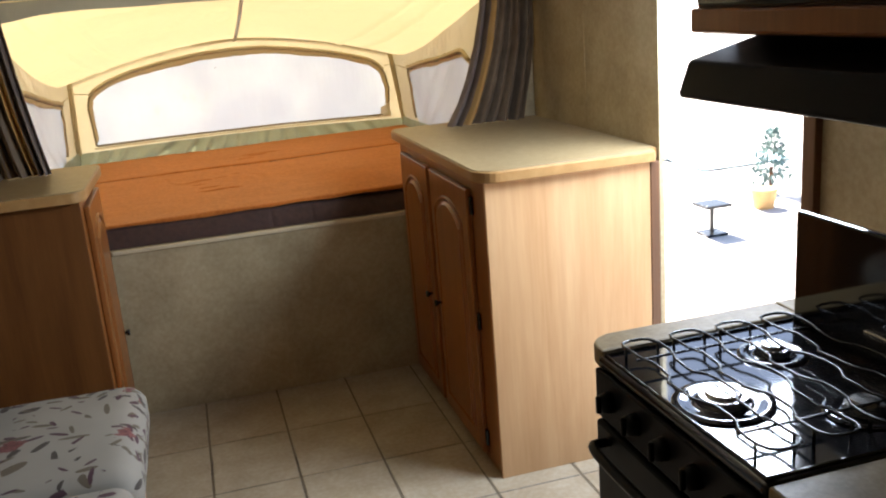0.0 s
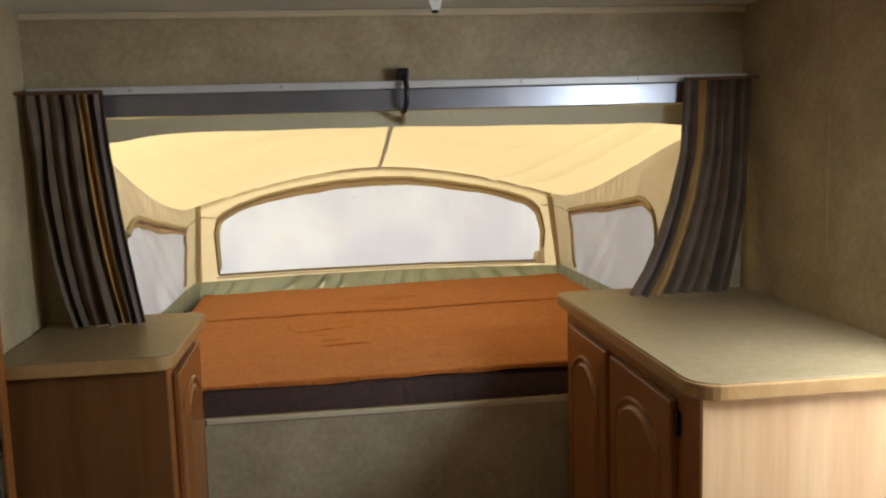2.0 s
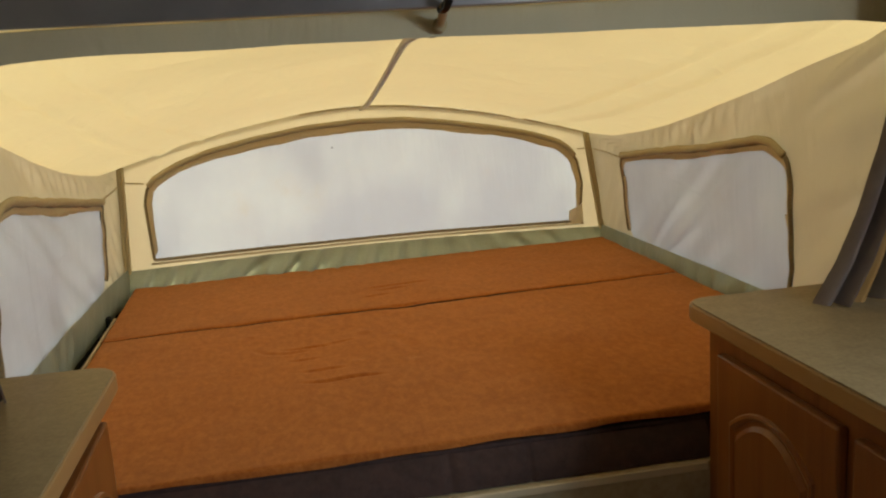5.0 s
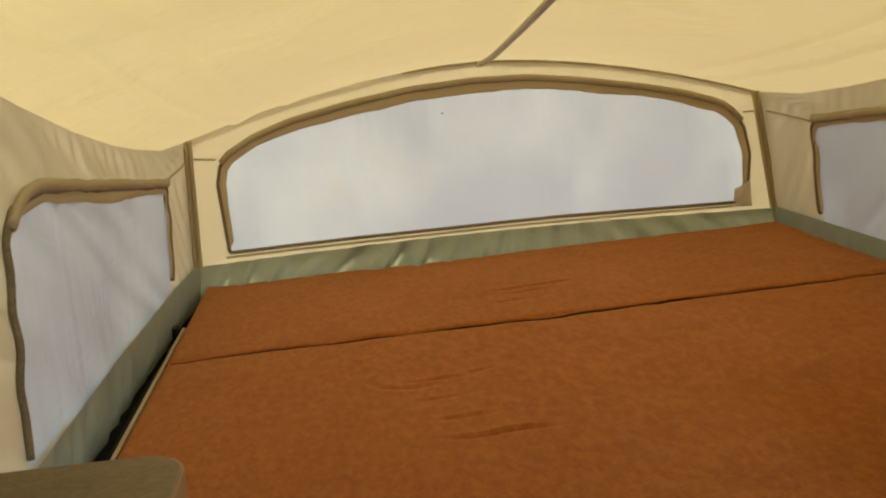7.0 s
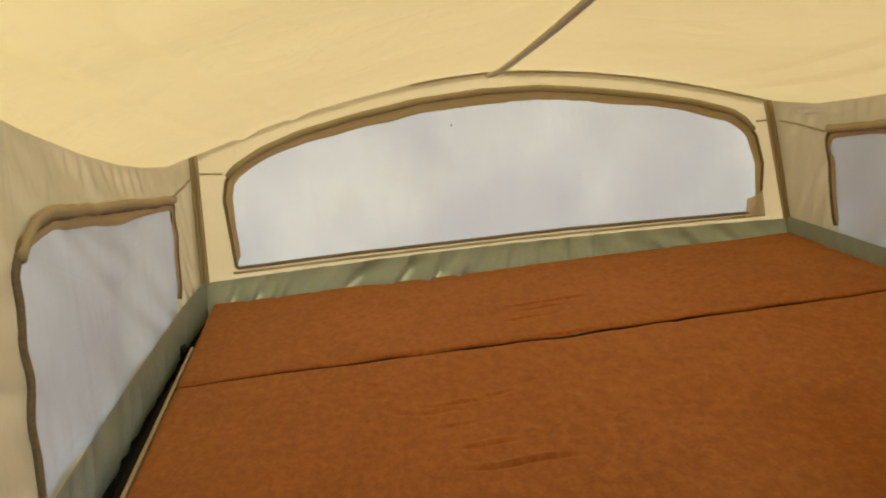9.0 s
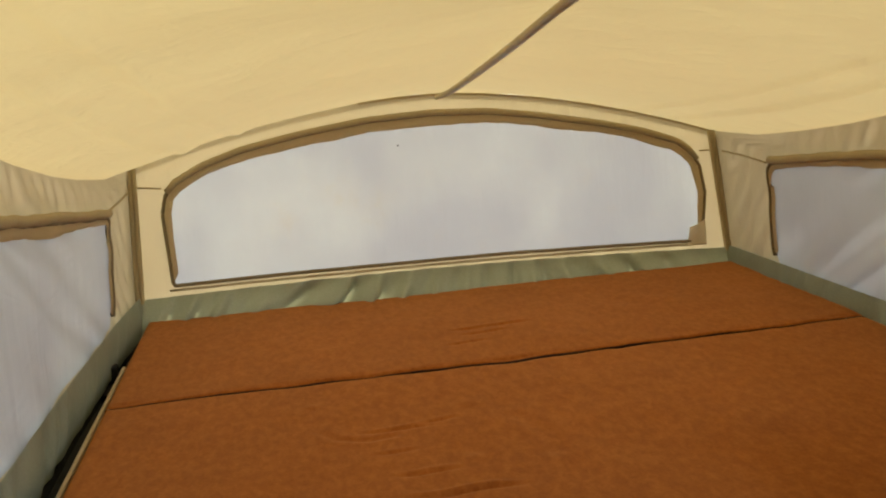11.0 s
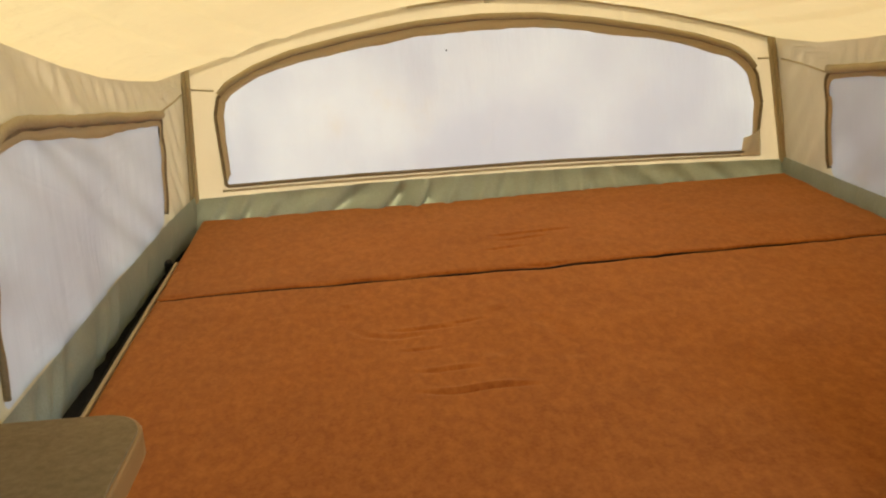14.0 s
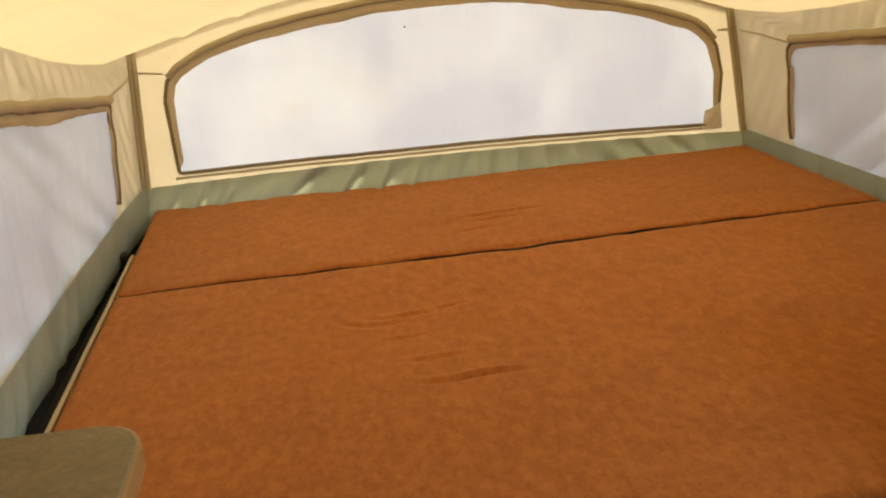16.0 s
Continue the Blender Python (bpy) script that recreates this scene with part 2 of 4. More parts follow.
# Shaded copy of the roof canvas for the walls: greyer, less translucent.
CANVAS_SHADED = canvas("shaded_canvas", (0.60, 0.53, 0.36), (0.80, 0.68, 0.42), 0.095)
PANE = window_cover()
BAND = canvas("sage_vinyl", (0.235, 0.285, 0.245), (0.66, 0.66, 0.36), 0.075, 300, 0.08, 0.42)
HEM = canvas("hem_canvas", (0.50, 0.465, 0.33), (0.70, 0.63, 0.40), 0.05)
BINDING = canvas("tan_binding", (0.43, 0.335, 0.16), (0.42, 0.31, 0.15), 0.05, 500, 0.15)
FLAP = canvas("flap_cloth", (0.55, 0.425, 0.23), (0.66, 0.46, 0.22), 0.12, 500, 0.1)
ZIP = plain("olive_zip", (0.21, 0.16, 0.08), 0.6, 0, 0.2, 120, 0.2)
TAB = canvas("tab_cloth", (0.82, 0.74, 0.56), (0.88, 0.78, 0.56), 0.12)
CURTAIN = curtain_material()
FLORAL = floral()
GREY_METAL = plain("grey_metal", (0.36, 0.36, 0.39), 0.33, 0.85, 0.08, 8, 0.03)
RAIL_WHITE = plain("white_rail", (0.62, 0.61, 0.60), 0.4, 0.2, 0.06, 12, 0.03)
BLACK_METAL = plain("black_metal", (0.006, 0.006, 0.007), 0.26, 0.0, 0.15, 3, 0.004)
HOOD_BLACK = plain("hood_black", (0.002, 0.002, 0.003), 0.40, 0.0, 0.15, 3, 0.004, 0.10)
ENAMEL = plain("black_enamel", (0.008, 0.008, 0.010), 0.07, 0.0, 0.2, 10, 0.01, 0.7)
BLACK_PLASTIC = plain("black_plastic", (0.003, 0.003, 0.004), 0.4, 0.0, 0.15, 20, 0.03, 0.12)
CHROME = plain("burner_metal", (0.55, 0.54, 0.52), 0.22, 1.0, 0.1, 40, 0.03)
CEILING = plain("ceiling_panel", (0.62, 0.59, 0.53), 0.6, 0, 0.05, 4, 0.08)
CREAM = plain("cream_trim", (0.55, 0.45, 0.29), 0.5, 0, 0.06, 10)
WHITE = plain("white_plastic", (0.74, 0.73, 0.70), 0.4, 0, 0.04, 10)
ALU = plain("mill_aluminium", (0.55, 0.55, 0.54), 0.4, 0.7, 0.1, 20)
# Black of the rubber parts, and painted dark for the gap beside the mattress.
BLACK_GAP = plain("black_rubber_and_shade", (0.01, 0.01, 0.01), 0.8, 0, 0.2, 30)
CONCRETE = plain("pale_concrete", (0.40, 0.387, 0.365), 0.9, 0, 0.12, 1.5, 0.3)
SHRUB = plain("shrub_leaf", (0.12, 0.19, 0.18), 0.6, 0, 0.3, 8)
TARP = plain("pale_blue_tarp", (0.30, 0.45, 0.52), 0.5, 0, 0.1, 6)
ORANGE = plain("orange_plastic", (0.62, 0.36, 0.14), 0.5, 0, 0.1, 10)


# ---- mesh helpers ----
def finish(bm, name, material, smooth=False):
    me = bpy.data.meshes.new(name)
    bmesh.ops.recalc_face_normals(bm, faces=bm.faces)
    if smooth:
        for fc in bm.faces:
            fc.smooth = True
    bm.to_mesh(me)
    bm.free()
    me.materials.append(material)
    return me


def part(name, bm, material, parent=None, label="", smooth=False):
    ob = new(name, finish(bm, name, material, smooth))
    if parent:
        ob.parent = parent
        ob.matrix_parent_inverse = parent.matrix_basis.inverted()
    if label:
        ob["label"] = label
    return ob


def thing(name, place, label, category, group=""):
    ob = new(name)
    ob.empty_display_size = 0.1
    ob.location = place
    ob.matrix_basis = Matrix.Translation(place)
    return tagged(ob, label, category, group)


def structure(name, bm, material, label, category, smooth=False):
    return tagged(part(name, bm, material, None, "", smooth), label, category, "", "structure")


def box(x0, x1, y0, y1, z0, z1, bevel=0.0, seg=2, bm=None):
    own = bm or bmesh.new()
    made = bmesh.ops.create_cube(own, size=1)
    bmesh.ops.transform(own, matrix=Matrix.Translation(((x0 + x1) / 2, (y0 + y1) / 2, (z0 + z1) / 2)) @ Matrix.Diagonal((x1 - x0, y1 - y0, z1 - z0, 1)), verts=made["verts"])
    if bevel:
        edges = list({e for v in made["verts"] for e in v.link_edges})
        bmesh.ops.bevel(own, geom=edges, offset=bevel, segments=seg, profile=0.5, affect="EDGES")
    return own


def cyl(p, q, r, seg=16, r2=None, bm=None):
    own = bm or bmesh.new()
    p, q = Vector(p), Vector(q)
    m = Matrix.Translation((p + q) / 2) @ (q - p).to_track_quat("Z", "Y").to_matrix().to_4x4()
    bmesh.ops.create_cone(own, cap_ends=True, segments=seg, radius1=r, radius2=r if r2 is None else r2, depth=(q - p).length, matrix=m)
    return own


def tube(points, r, seg=8, closed=False, bm=None, flat=1.0):
    """A round (or flattened) cord swept along points."""
    own = bm or bmesh.new()
    pts = [Vector(p) for p in points]
    rings, n = [], len(pts)
    up = Vector((0.13, 0.21, 0.97))
    for i, p in enumerate(pts):
        a, b = (pts[i - 1], pts[(i + 1) % n]) if closed else (pts[max(i - 1, 0)], pts[min(i + 1, n - 1)])
        d = (b - a).normalized()
        s = d.cross(up)
        s = s.normalized() if s.length > 1e-4 else Vector((1, 0, 0))
        w = s.cross(d)
        rings.append([own.verts.new(p + r * (math.cos(2 * math.pi * k / seg) * s * flat + math.sin(2 * math.pi * k / seg) * w)) for k in range(seg)])
    for i in range(n if closed else n - 1):
        one, two = rings[i], rings[(i + 1) % n]
        for k in range(seg):
            own.faces.new((one[k], one[(k + 1) % seg], two[(k + 1) % seg], two[k]))
    if not closed:
        own.faces.new(rings[0][::-1])
        own.faces.new(rings[-1])
    return own


def smooth_line(points, steps=8):
    """A smooth line (Catmull-Rom) through a few points."""
    pts = [Vector(p) for p in points]
    pts = [2 * pts[0] - pts[1], *pts, 2 * pts[-1] - pts[-2]]
    out = []
    for i in range(1, len(pts) - 2):
        a, b, c, d = pts[i - 1:i + 3]
        for k in range(steps):
            t = k / steps
            out.append(0.5 * ((2 * b) + (c - a) * t + (2 * a - 5 * b + 4 * c - d) * t * t + (3 * b - a - 3 * c + d) * t ** 3))
    out.append(pts[-2])
    return out


def prism(outline, z0, z1, bevel=0.0, seg=2, axis="z"):
    """An outline of (a, b) pairs raised along an axis."""
    bm = bmesh.new()
    put = {"z": lambda a, b, c: (a, b, c), "x": lambda a, b, c: (c, a, b), "y": lambda a, b, c: (a, c, b)}[axis]
    low = [bm.verts.new(put(a, b, z0)) for a, b in outline]
    high = [bm.verts.new(put(a, b, z1)) for a, b in outline]
    bm.faces.new(low)
    bm.faces.new(high)
    n = len(outline)
    for i in range(n):
        bm.faces.new((low[i], low[(i + 1) % n], high[(i + 1) % n], high[i]))
    bmesh.ops.recalc_face_normals(bm, faces=bm.faces)
    if bevel:
        rim = [e for e in bm.edges if (e.verts[0] in low) == (e.verts[1] in low)]
        bmesh.ops.bevel(bm, geom=rim, offset=bevel, segments=seg, profile=0.5, affect="EDGES")
    return bm


def rounded(corners, steps=7):
    """An outline whose corners (a, b, radius) are rounded."""
    out, n = [], len(corners)
    for i, (a, b, r) in enumerate(corners):
        p = Vector((a, b))
        if r <= 0:
            out.append((a, b))
            continue
        u = (Vector(corners[i - 1][:2]) - p).normalized()
        v = (Vector(corners[(i + 1) % n][:2]) - p).normalized()
        half = u.angle(v) / 2
        cut, mid = r / math.tan(half), p + (u + v).normalized() * (r / math.sin(half))
        s, e = p + u * cut - mid, p + v * cut - mid
        turn = s.angle_signed(e)
        for k in range(steps + 1):
            c, sn = math.cos(-turn * k / steps), math.sin(-turn * k / steps)
            out.append((mid.x + s.x * c - s.y * sn, mid.y + s.x * sn + s.y * c))
    return out


def sheet(nu, nv, place, bm=None, uv=False):
    """A grid of faces; place(u, v) gives each corner."""
    own = bm or bmesh.new()
    vs = [[own.verts.new(place(i / nu, j / nv)) for j in range(nv + 1)] for i in range(nu + 1)]
    layer = own.loops.layers.uv.new("UVMap") if uv else None
    for i in range(nu):
        for j in range(nv):
            fc = own.faces.new((vs[i][j], vs[i + 1][j], vs[i + 1][j + 1], vs[i][j + 1]))
            if uv:
                for lp, (a, b) in zip(fc.loops, ((i, j), (i + 1, j), (i + 1, j + 1), (i, j + 1))):
                    lp[layer].uv = (a / nu, b / nv)
    return own


def reach(poly, c, ang):
    """How far the outline lies from c in the direction ang."""
    d, best = Vector((math.cos(ang), math.sin(ang))), 0.0
    for i in range(len(poly)):
        p, q = Vector(poly[i - 1]) - c, Vector(poly[i]) - c
        e = q - p
        den = d.x * e.y - d.y * e.x
        if abs(den) < 1e-12:
            continue
        t, s = (p.x * e.y - p.y * e.x) / den, (p.x * d.y - p.y * d.x) / den
        if t > 0 and -1e-6 <= s <= 1 + 1e-6:
            best = max(best, t)
    return best


def holed(outer, inner, surf, rings=10, inside=9, steps=150):
    """A cloth wall with a window: the wall round it, the pane in it, and the window's rim."""
    c = Vector((sum(p[0] for p in inner) / len(inner), sum(p[1] for p in inner) / len(inner)))
    angles = {round(2 * math.pi * k / steps, 5) for k in range(steps)}
    for a, b in list(outer) + list(inner):
        angles.add(round(math.atan2(b - c.y, a - c.x) % (2 * math.pi), 5))
    angles = sorted(angles)
    ins, outs = [reach(inner, c, a) for a in angles], [reach(outer, c, a) for a in angles]
    wall, pane, n = bmesh.new(), bmesh.new(), len(angles)

    def at(i, r):
        return surf(c.x + math.cos(angles[i]) * r, c.y + math.sin(angles[i]) * r)

    rows = [[wall.verts.new(at(i, ins[i] + (outs[i] - ins[i]) * k / rings)) for k in range(rings + 1)] for i in range(n)]
    for i in range(n):
        for k in range(rings):
            wall.faces.new((rows[i][k], rows[(i + 1) % n][k], rows[(i + 1) % n][k + 1], rows[i][k + 1]))
    rows = [[pane.verts.new(at(i, ins[i] * (k + 1) / inside)) for k in range(inside)] for i in range(n)]
    mid = pane.verts.new(surf(c.x, c.y))
    for i in range(n):
        pane.faces.new((mid, rows[i][0], rows[(i + 1) % n][0]))
        for k in range(inside - 1):
            pane.faces.new((rows[i][k], rows[i][k + 1], rows[(i + 1) % n][k + 1], rows[(i + 1) % n][k]))
    return wall, pane, [at(i, ins[i]) for i in range(n)]


def lerp(x, pts):
    """A value on a broken line of (x, value) pairs, in rising x."""
    if x <= pts[0][0]:
        return pts[0][1]
    for (a, va), (b, vb) in zip(pts, pts[1:]):
        if x <= b:
            return va + (vb - va) * (x - a) / (b - a)
    return pts[-1][1]


# ---- the setting ----
XL, XR, YE, YB, ZC = -0.40, 1.78, 3.25, -2.40, 1.90       # side walls, end wall, back wall, ceiling
DOOR_A, DOOR_B, DOOR_H = 1.53, 2.228, 1.82                 # the entrance in the side wall

floor = structure("floor", box(XL, XR, YB, YE, -0.06, -0.003), GROUT, "cream vinyl floor with a pattern of rectangular tiles", "floor")
structure("wall_left", box(XL - 0.04, XL, YB, YE, -0.06, ZC), WALL, "beige mottled wallpaper side wall of the trailer", "wall")
bm = box(XR, XR + 0.016, YB, DOOR_A, -0.06, ZC)
box(XR, XR + 0.016, DOOR_B, YE, -0.06, ZC, bm=bm)
box(XR, XR + 0.016, DOOR_A, DOOR_B, DOOR_H, ZC, bm=bm)
structure("wall_right", bm, WALL, "beige mottled wallpaper side wall with the open entrance", "wall")
structure("wall_back", box(XL - 0.04, XR + 0.045, YB - 0.04, YB, -0.06, ZC), WALL, "plain beige wallpaper end wall behind the kitchen", "wall")
bm = box(XL - 0.04, XR + 0.045, YE, YE + 0.035, -0.06, 0.672)
box(XL - 0.04, XR + 0.045, YE, YE + 0.035, 1.60, ZC, bm=bm)
box(XL - 0.04, -0.255, YE, YE + 0.035, 0.672, 1.60, bm=bm)
box(1.69, XR + 0.045, YE, YE + 0.035, 0.672, 1.60, bm=bm)
structure("wall_end", bm, WALL, "beige mottled end wall with the wide bunk opening", "wall")
structure("ceiling", box(XL - 0.04, XR + 0.045, YB - 0.04, YE + 0.035, ZC, ZC + 0.03), CEILING, "off-white trailer ceiling panel", "ceiling")
bm = box(XL, XR, YE - 0.016, YE - 0.001, ZC - 0.022, ZC - 0.001, 0.004)
structure("trim", bm, CREAM, "cream moulding where the end wall meets the ceiling", "trim")
structure("trim", box(0.05, 1.19, YE - 0.006, YE - 0.001, 0.655, 0.672, 0.002), CREAM, "thin cream strip along the top of the low wall", "trim")
structure("trim", box(XR - 0.002, XR - 0.0005, 2.745, 2.757, 1.002, ZC - 0.002), WALL, "thin wallpaper joint strip on the side wall", "trim")
# side panel whose upper corner is rounded, along the sofa
outline = rounded([(0.60, 0.02, 0), (3.10, 0.02, 0), (3.10, 1.79, 0.16), (0.60, 1.79, 0)])
structure("wall_panel", prism(outline, XL + 0.001, XL + 0.012, 0.003, 1, "x"), WALL, "pale wall panel with a rounded upper corner", "wall panel")

# the entrance: casing and open door leaf
casing = thing("door_casing", (XR, (DOOR_A + DOOR_B) / 2, 0), "dark brown wooden casing round the entrance", "door frame")
casing["kind"] = "structure"
part("jamb", box(XR - 0.045, XR - 0.014, 2.203, 2.236, 0, 0.962, 0.003), WOOD_DARK, casing)
part("jamb", box(XR - 0.02, XR + 0.02, DOOR_A - 0.045, DOOR_A, 0, DOOR_H + 0.03, 0.003), WOOD_DARK, casing)
part("head", box(XR - 0.02, XR + 0.02, DOOR_A, DOOR_B, DOOR_H, DOOR_H + 0.03, 0.003), WOOD_DARK, casing)
part("threshold", box(XR - 0.01, XR + 0.06, DOOR_A, DOOR_B, -0.002, 0.012, 0.003), ALU, casing)

# ---- the bunk: platform, mattress, canvas ----
def left_x(y, z):
    return lerp(y, [(3.3, -0.278), (4.2, -0.266), (4.8, -0.245), (5.1, -0.220)]) + 0.02 * (z - 0.78)


def right_x(y, z):
    return lerp(y, [(3.3, 1.715), (4.2, 1.70), (5.1, 1.672)]) - 0.09 * (z - 0.78) * min(1.0, max(0.0, (y - 3.3) / 0.8))


def back_y(z):
    return 5.095 + 0.17 * (z - 0.78)


EAVE = [(3.282, 1.602), (3.36, 1.548), (3.5, 1.492), (3.70, 1.442), (3.9, 1.385), (4.2, 1.313), (4.45, 1.261), (4.65, 1.230), (4.9, 1.20), (5.2, 1.195)]
RIDGE = [(3.282, 1.603), (3.35, 1.588), (3.5, 1.58), (3.72, 1.562), (4.2, 1.492), (4.85, 1.39), (5.2, 1.366)]
RIDGE_X = 0.715


def arch(x):
    """The height of the tent's back wall."""
    s = (x - RIDGE_X) / (RIDGE_X + 0.215 if x < RIDGE_X else 1.64 - RIDGE_X)
    return 1.366 - 0.172 * abs(s) ** 1.75


platform = thing("bunk_platform", (0.72, 4.2, 0.60), "aluminium-edged fold-out bunk platform carried beyond the end wall", "bunk platform")
part("deck", box(-0.253, 1.70, YE + 0.037, 5.12, 0.60, 0.672), ALU, platform)
part("edge_rail", box(-0.252, -0.2045, YE + 0.04, 5.03, 0.673, 0.690, 0.004), BLACK_GAP, platform, "black rubber edge seal")
part("edge_rail", box(1.701, 1.72, YE + 0.04, 5.10, 0.60, 0.735, 0.004), BLACK_GAP, platform, "black rubber edge seal")
part("side_strip", box(-0.204, -0.1945, YE + 0.04, 4.70, 0.6725, 0.744, 0.003), CREAM, platform, "pale tan edge strip")

CREASES = [(0.492, 3.767, 0.085, 0.0060, 0.0075, -0.02), (0.448, 3.856, 0.050, 0.0055, 0.0045, -0.05), (0.405, 3.955, 0.035, 0.005, 0.003, -0.05), (0.42, 4.058, 0.060, 0.0055, 0.0045, -0.04),
           (0.50, 4.075, 0.04, 0.005, 0.0025, 0.05), (0.70, 4.645, 0.055, 0.006, 0.004, 0.04), (0.80, 4.655, 0.05, 0.006, 0.004, 0.06), (0.72, 4.60, 0.06, 0.006, 0.003, 0.05), (0.66, 4.53, 0.05, 0.006, 0.0025, 0.05)]
FOLDS = [([(0.258, 4.21), (0.266, 4.09), (0.298, 4.045), (0.36, 4.02), (0.405, 4.028)], 0.008, 0.0028), ([(0.575, 4.12), (0.56, 4.02), (0.542, 3.92)], 0.016, 0.0026), ([(0.66, 4.05), (0.69, 3.96), (0.68, 3.88)], 0.018, 0.0022)]


def dent(x, y, line, wide, deep):
    """A shallow furrow along a broken line, fading at both ends."""
    best = 9.0
    for (xa, ya), (xb, yb) in zip(line, line[1:]):
        t = max(0.0, min(1.0, ((x - xa) * (xb - xa) + (y - ya) * (yb - ya)) / ((xb - xa) ** 2 + (yb - ya) ** 2)))
        best = min(best, math.hypot(x - xa - t * (xb - xa), y - ya - t * (yb - ya)))
    return -deep * math.exp(-(best / wide) ** 2) + 0.4 * deep * math.exp(-((best - 2 * wide) / wide) ** 2)


def seam_y(x):
    """Where the two sections of the mattress meet."""
    return 4.368 + 0.020 * max(0.0, x - 0.5) + 0.0035 * noise.noise(Vector((x * 5, 1.7, 0.3))) + 0.0016 * noise.noise(Vector((x * 19, 4.1, 0.6)))


def seam_gap(x):
    """How far the two sections gape: widest about the middle, nearly shut at the ends."""
    return 0.0095 * math.exp(-((x - 0.8) / 0.75) ** 4) * (1.0 + 0.7 * noise.noise(Vector((x * 9, 2.2, 5.1))))


def mattress_top(x, y):
    h = 0.0035 * noise.noise(Vector((x * 3.2, y * 3.2, 0.4))) + 0.0012 * noise.noise(Vector((x * 13, y * 13, 2.4)))
    for cx, cy, long, wide, deep, tilt in CREASES:
        if abs(x - cx) < long * 1.6 and abs(y - cy) < 0.05:
            e = (y - cy - tilt * (x - cx) - 0.004 * math.sin((x - cx) * 40)) / wide
            h += (-deep * math.exp(-e * e) + 0.45 * deep * math.exp(-(e - 1.9) ** 2)) * 1.15 * math.exp(-((x - cx) / long) ** 4)
    if 0.2 < x < 0.75 and 3.82 < y < 4.27:
        h += sum(dent(x, y, *f) for f in FOLDS)
    tucks = max(0.0, noise.noise(Vector((x * 10, 3.3, 1))) + 0.1) + 1.3 * math.exp(-((x - 0.74) / 0.05) ** 2) + 0.9 * math.exp(-((x - 1.0) / 0.02) ** 2)
    return h - 0.011 * tucks * math.exp(-((y - seam_y(x) - 0.006) / 0.013) ** 2)


def mattress_section(x0, x1, near, far, z1, near_r, far_r, side_r=0.016):
    """The cloth top of a foam block; near(x) and far(x) are its edges, each rounded by its own radius."""
    bm = bmesh.new()
    nx, ny = int((x1 - x0) / 0.010), int((far(0.7) - near(0.7)) / 0.0042)

    def rim(d, r):
        return 0.0 if d >= r else -(r - math.sqrt(max(0.0, r * r - (r - max(d, 0.0)) ** 2)))

    def place(u, v):
        v += 0.035 * math.sin(2 * math.pi * v) * -0.9
        x = x0 + (x1 - x0) * u
        a, b = near(x), far(x)
        y = a + (b - a) * v
        ease = 0.75 + 0.5 * noise.noise(Vector((x * 6, 8.8, 0.2)))
        d = min(x - x0, x1 - x, y - a, b - y)
        drop = min(rim(min(x - x0, x1 - x), side_r), rim(y - a, near_r * ease), rim(b - y, far_r * ease))
        return x, y, z1 + 0.011 * (x - 0.73) + drop + mattress_top(x, y) * min(1, d / 0.012 + 0.3)

    return sheet(nx, ny, place, bm)


mattress = thing("folding_mattress", (0.72, 4.15, 0.672), "rust-brown suede folding foam mattress in two sections on the bunk", "mattress")
X0, X1, Y0, Y1, Z0, Z1 = -0.192, 1.668, 3.302, 5.065, 0.674, 0.766
part("cushion_top", mattress_section(X0, X1, lambda x: Y0, lambda x: seam_y(x) - 0.001, Z1, 0.017, 0.008), SUEDE, mattress, "rust suede cloth with creases", True)
part("cushion_top", mattress_section(X0, X1, lambda x: seam_y(x) + 0.0025 + seam_gap(x), lambda x: Y1, Z1 + 0.003, 0.006, 0.017), SUEDE, mattress, "rust suede cloth with creases", True)
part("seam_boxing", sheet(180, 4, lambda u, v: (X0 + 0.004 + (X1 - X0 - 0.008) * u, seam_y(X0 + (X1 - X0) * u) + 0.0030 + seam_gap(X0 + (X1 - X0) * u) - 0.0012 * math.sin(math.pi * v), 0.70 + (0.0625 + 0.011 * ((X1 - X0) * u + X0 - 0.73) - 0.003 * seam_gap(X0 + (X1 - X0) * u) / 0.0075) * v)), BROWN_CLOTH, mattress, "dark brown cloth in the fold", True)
for a, b in ((Y0, 4.352), (4.405, Y1)):
    part("cushion_side", box(X0 + 0.004, X1 - 0.004, a + 0.004, b - 0.003, Z0, Z1 - 0.018, 0.006), BROWN_CLOTH, mattress, "dark brown cloth boxing")


def front_boxing(u, v):
    x, z = 0.04 + 1.17 * u, 0.675 + 0.066 * v
    tuck = sum(math.exp(-((x - c) / 0.006) ** 2) for c in (0.66, 0.82))
    return x, Y0 - 0.040 * (1 - v) - 0.001 - 0.004 * math.sin(math.pi * v) + 0.006 * tuck + 0.003 * noise.noise(Vector((x * 12, z * 20, 3))), z


part("front_boxing", sheet(150, 8, front_boxing), BROWN_CLOTH, mattress, "dark brown front with sewn tucks", True)

strap = thing("strap", (-0.235, 4.72, 0.69), "short black webbing strap lying in the gap beside the mattress", "strap")
part("webbing", box(-0.246, -0.218, 4.70, 4.73, 0.6905, 0.745, 0.004), BLACK_GAP, strap)
part("buckle", box(-0.250, -0.224, 4.60, 4.69, 0.6905, 0.705, 0.003), BLACK_PLASTIC, strap)

tent = thing("tent_end", (0.72, 5.1, 0.70), "cream canvas tent end with zipped white window covers over the bunk", "tent")


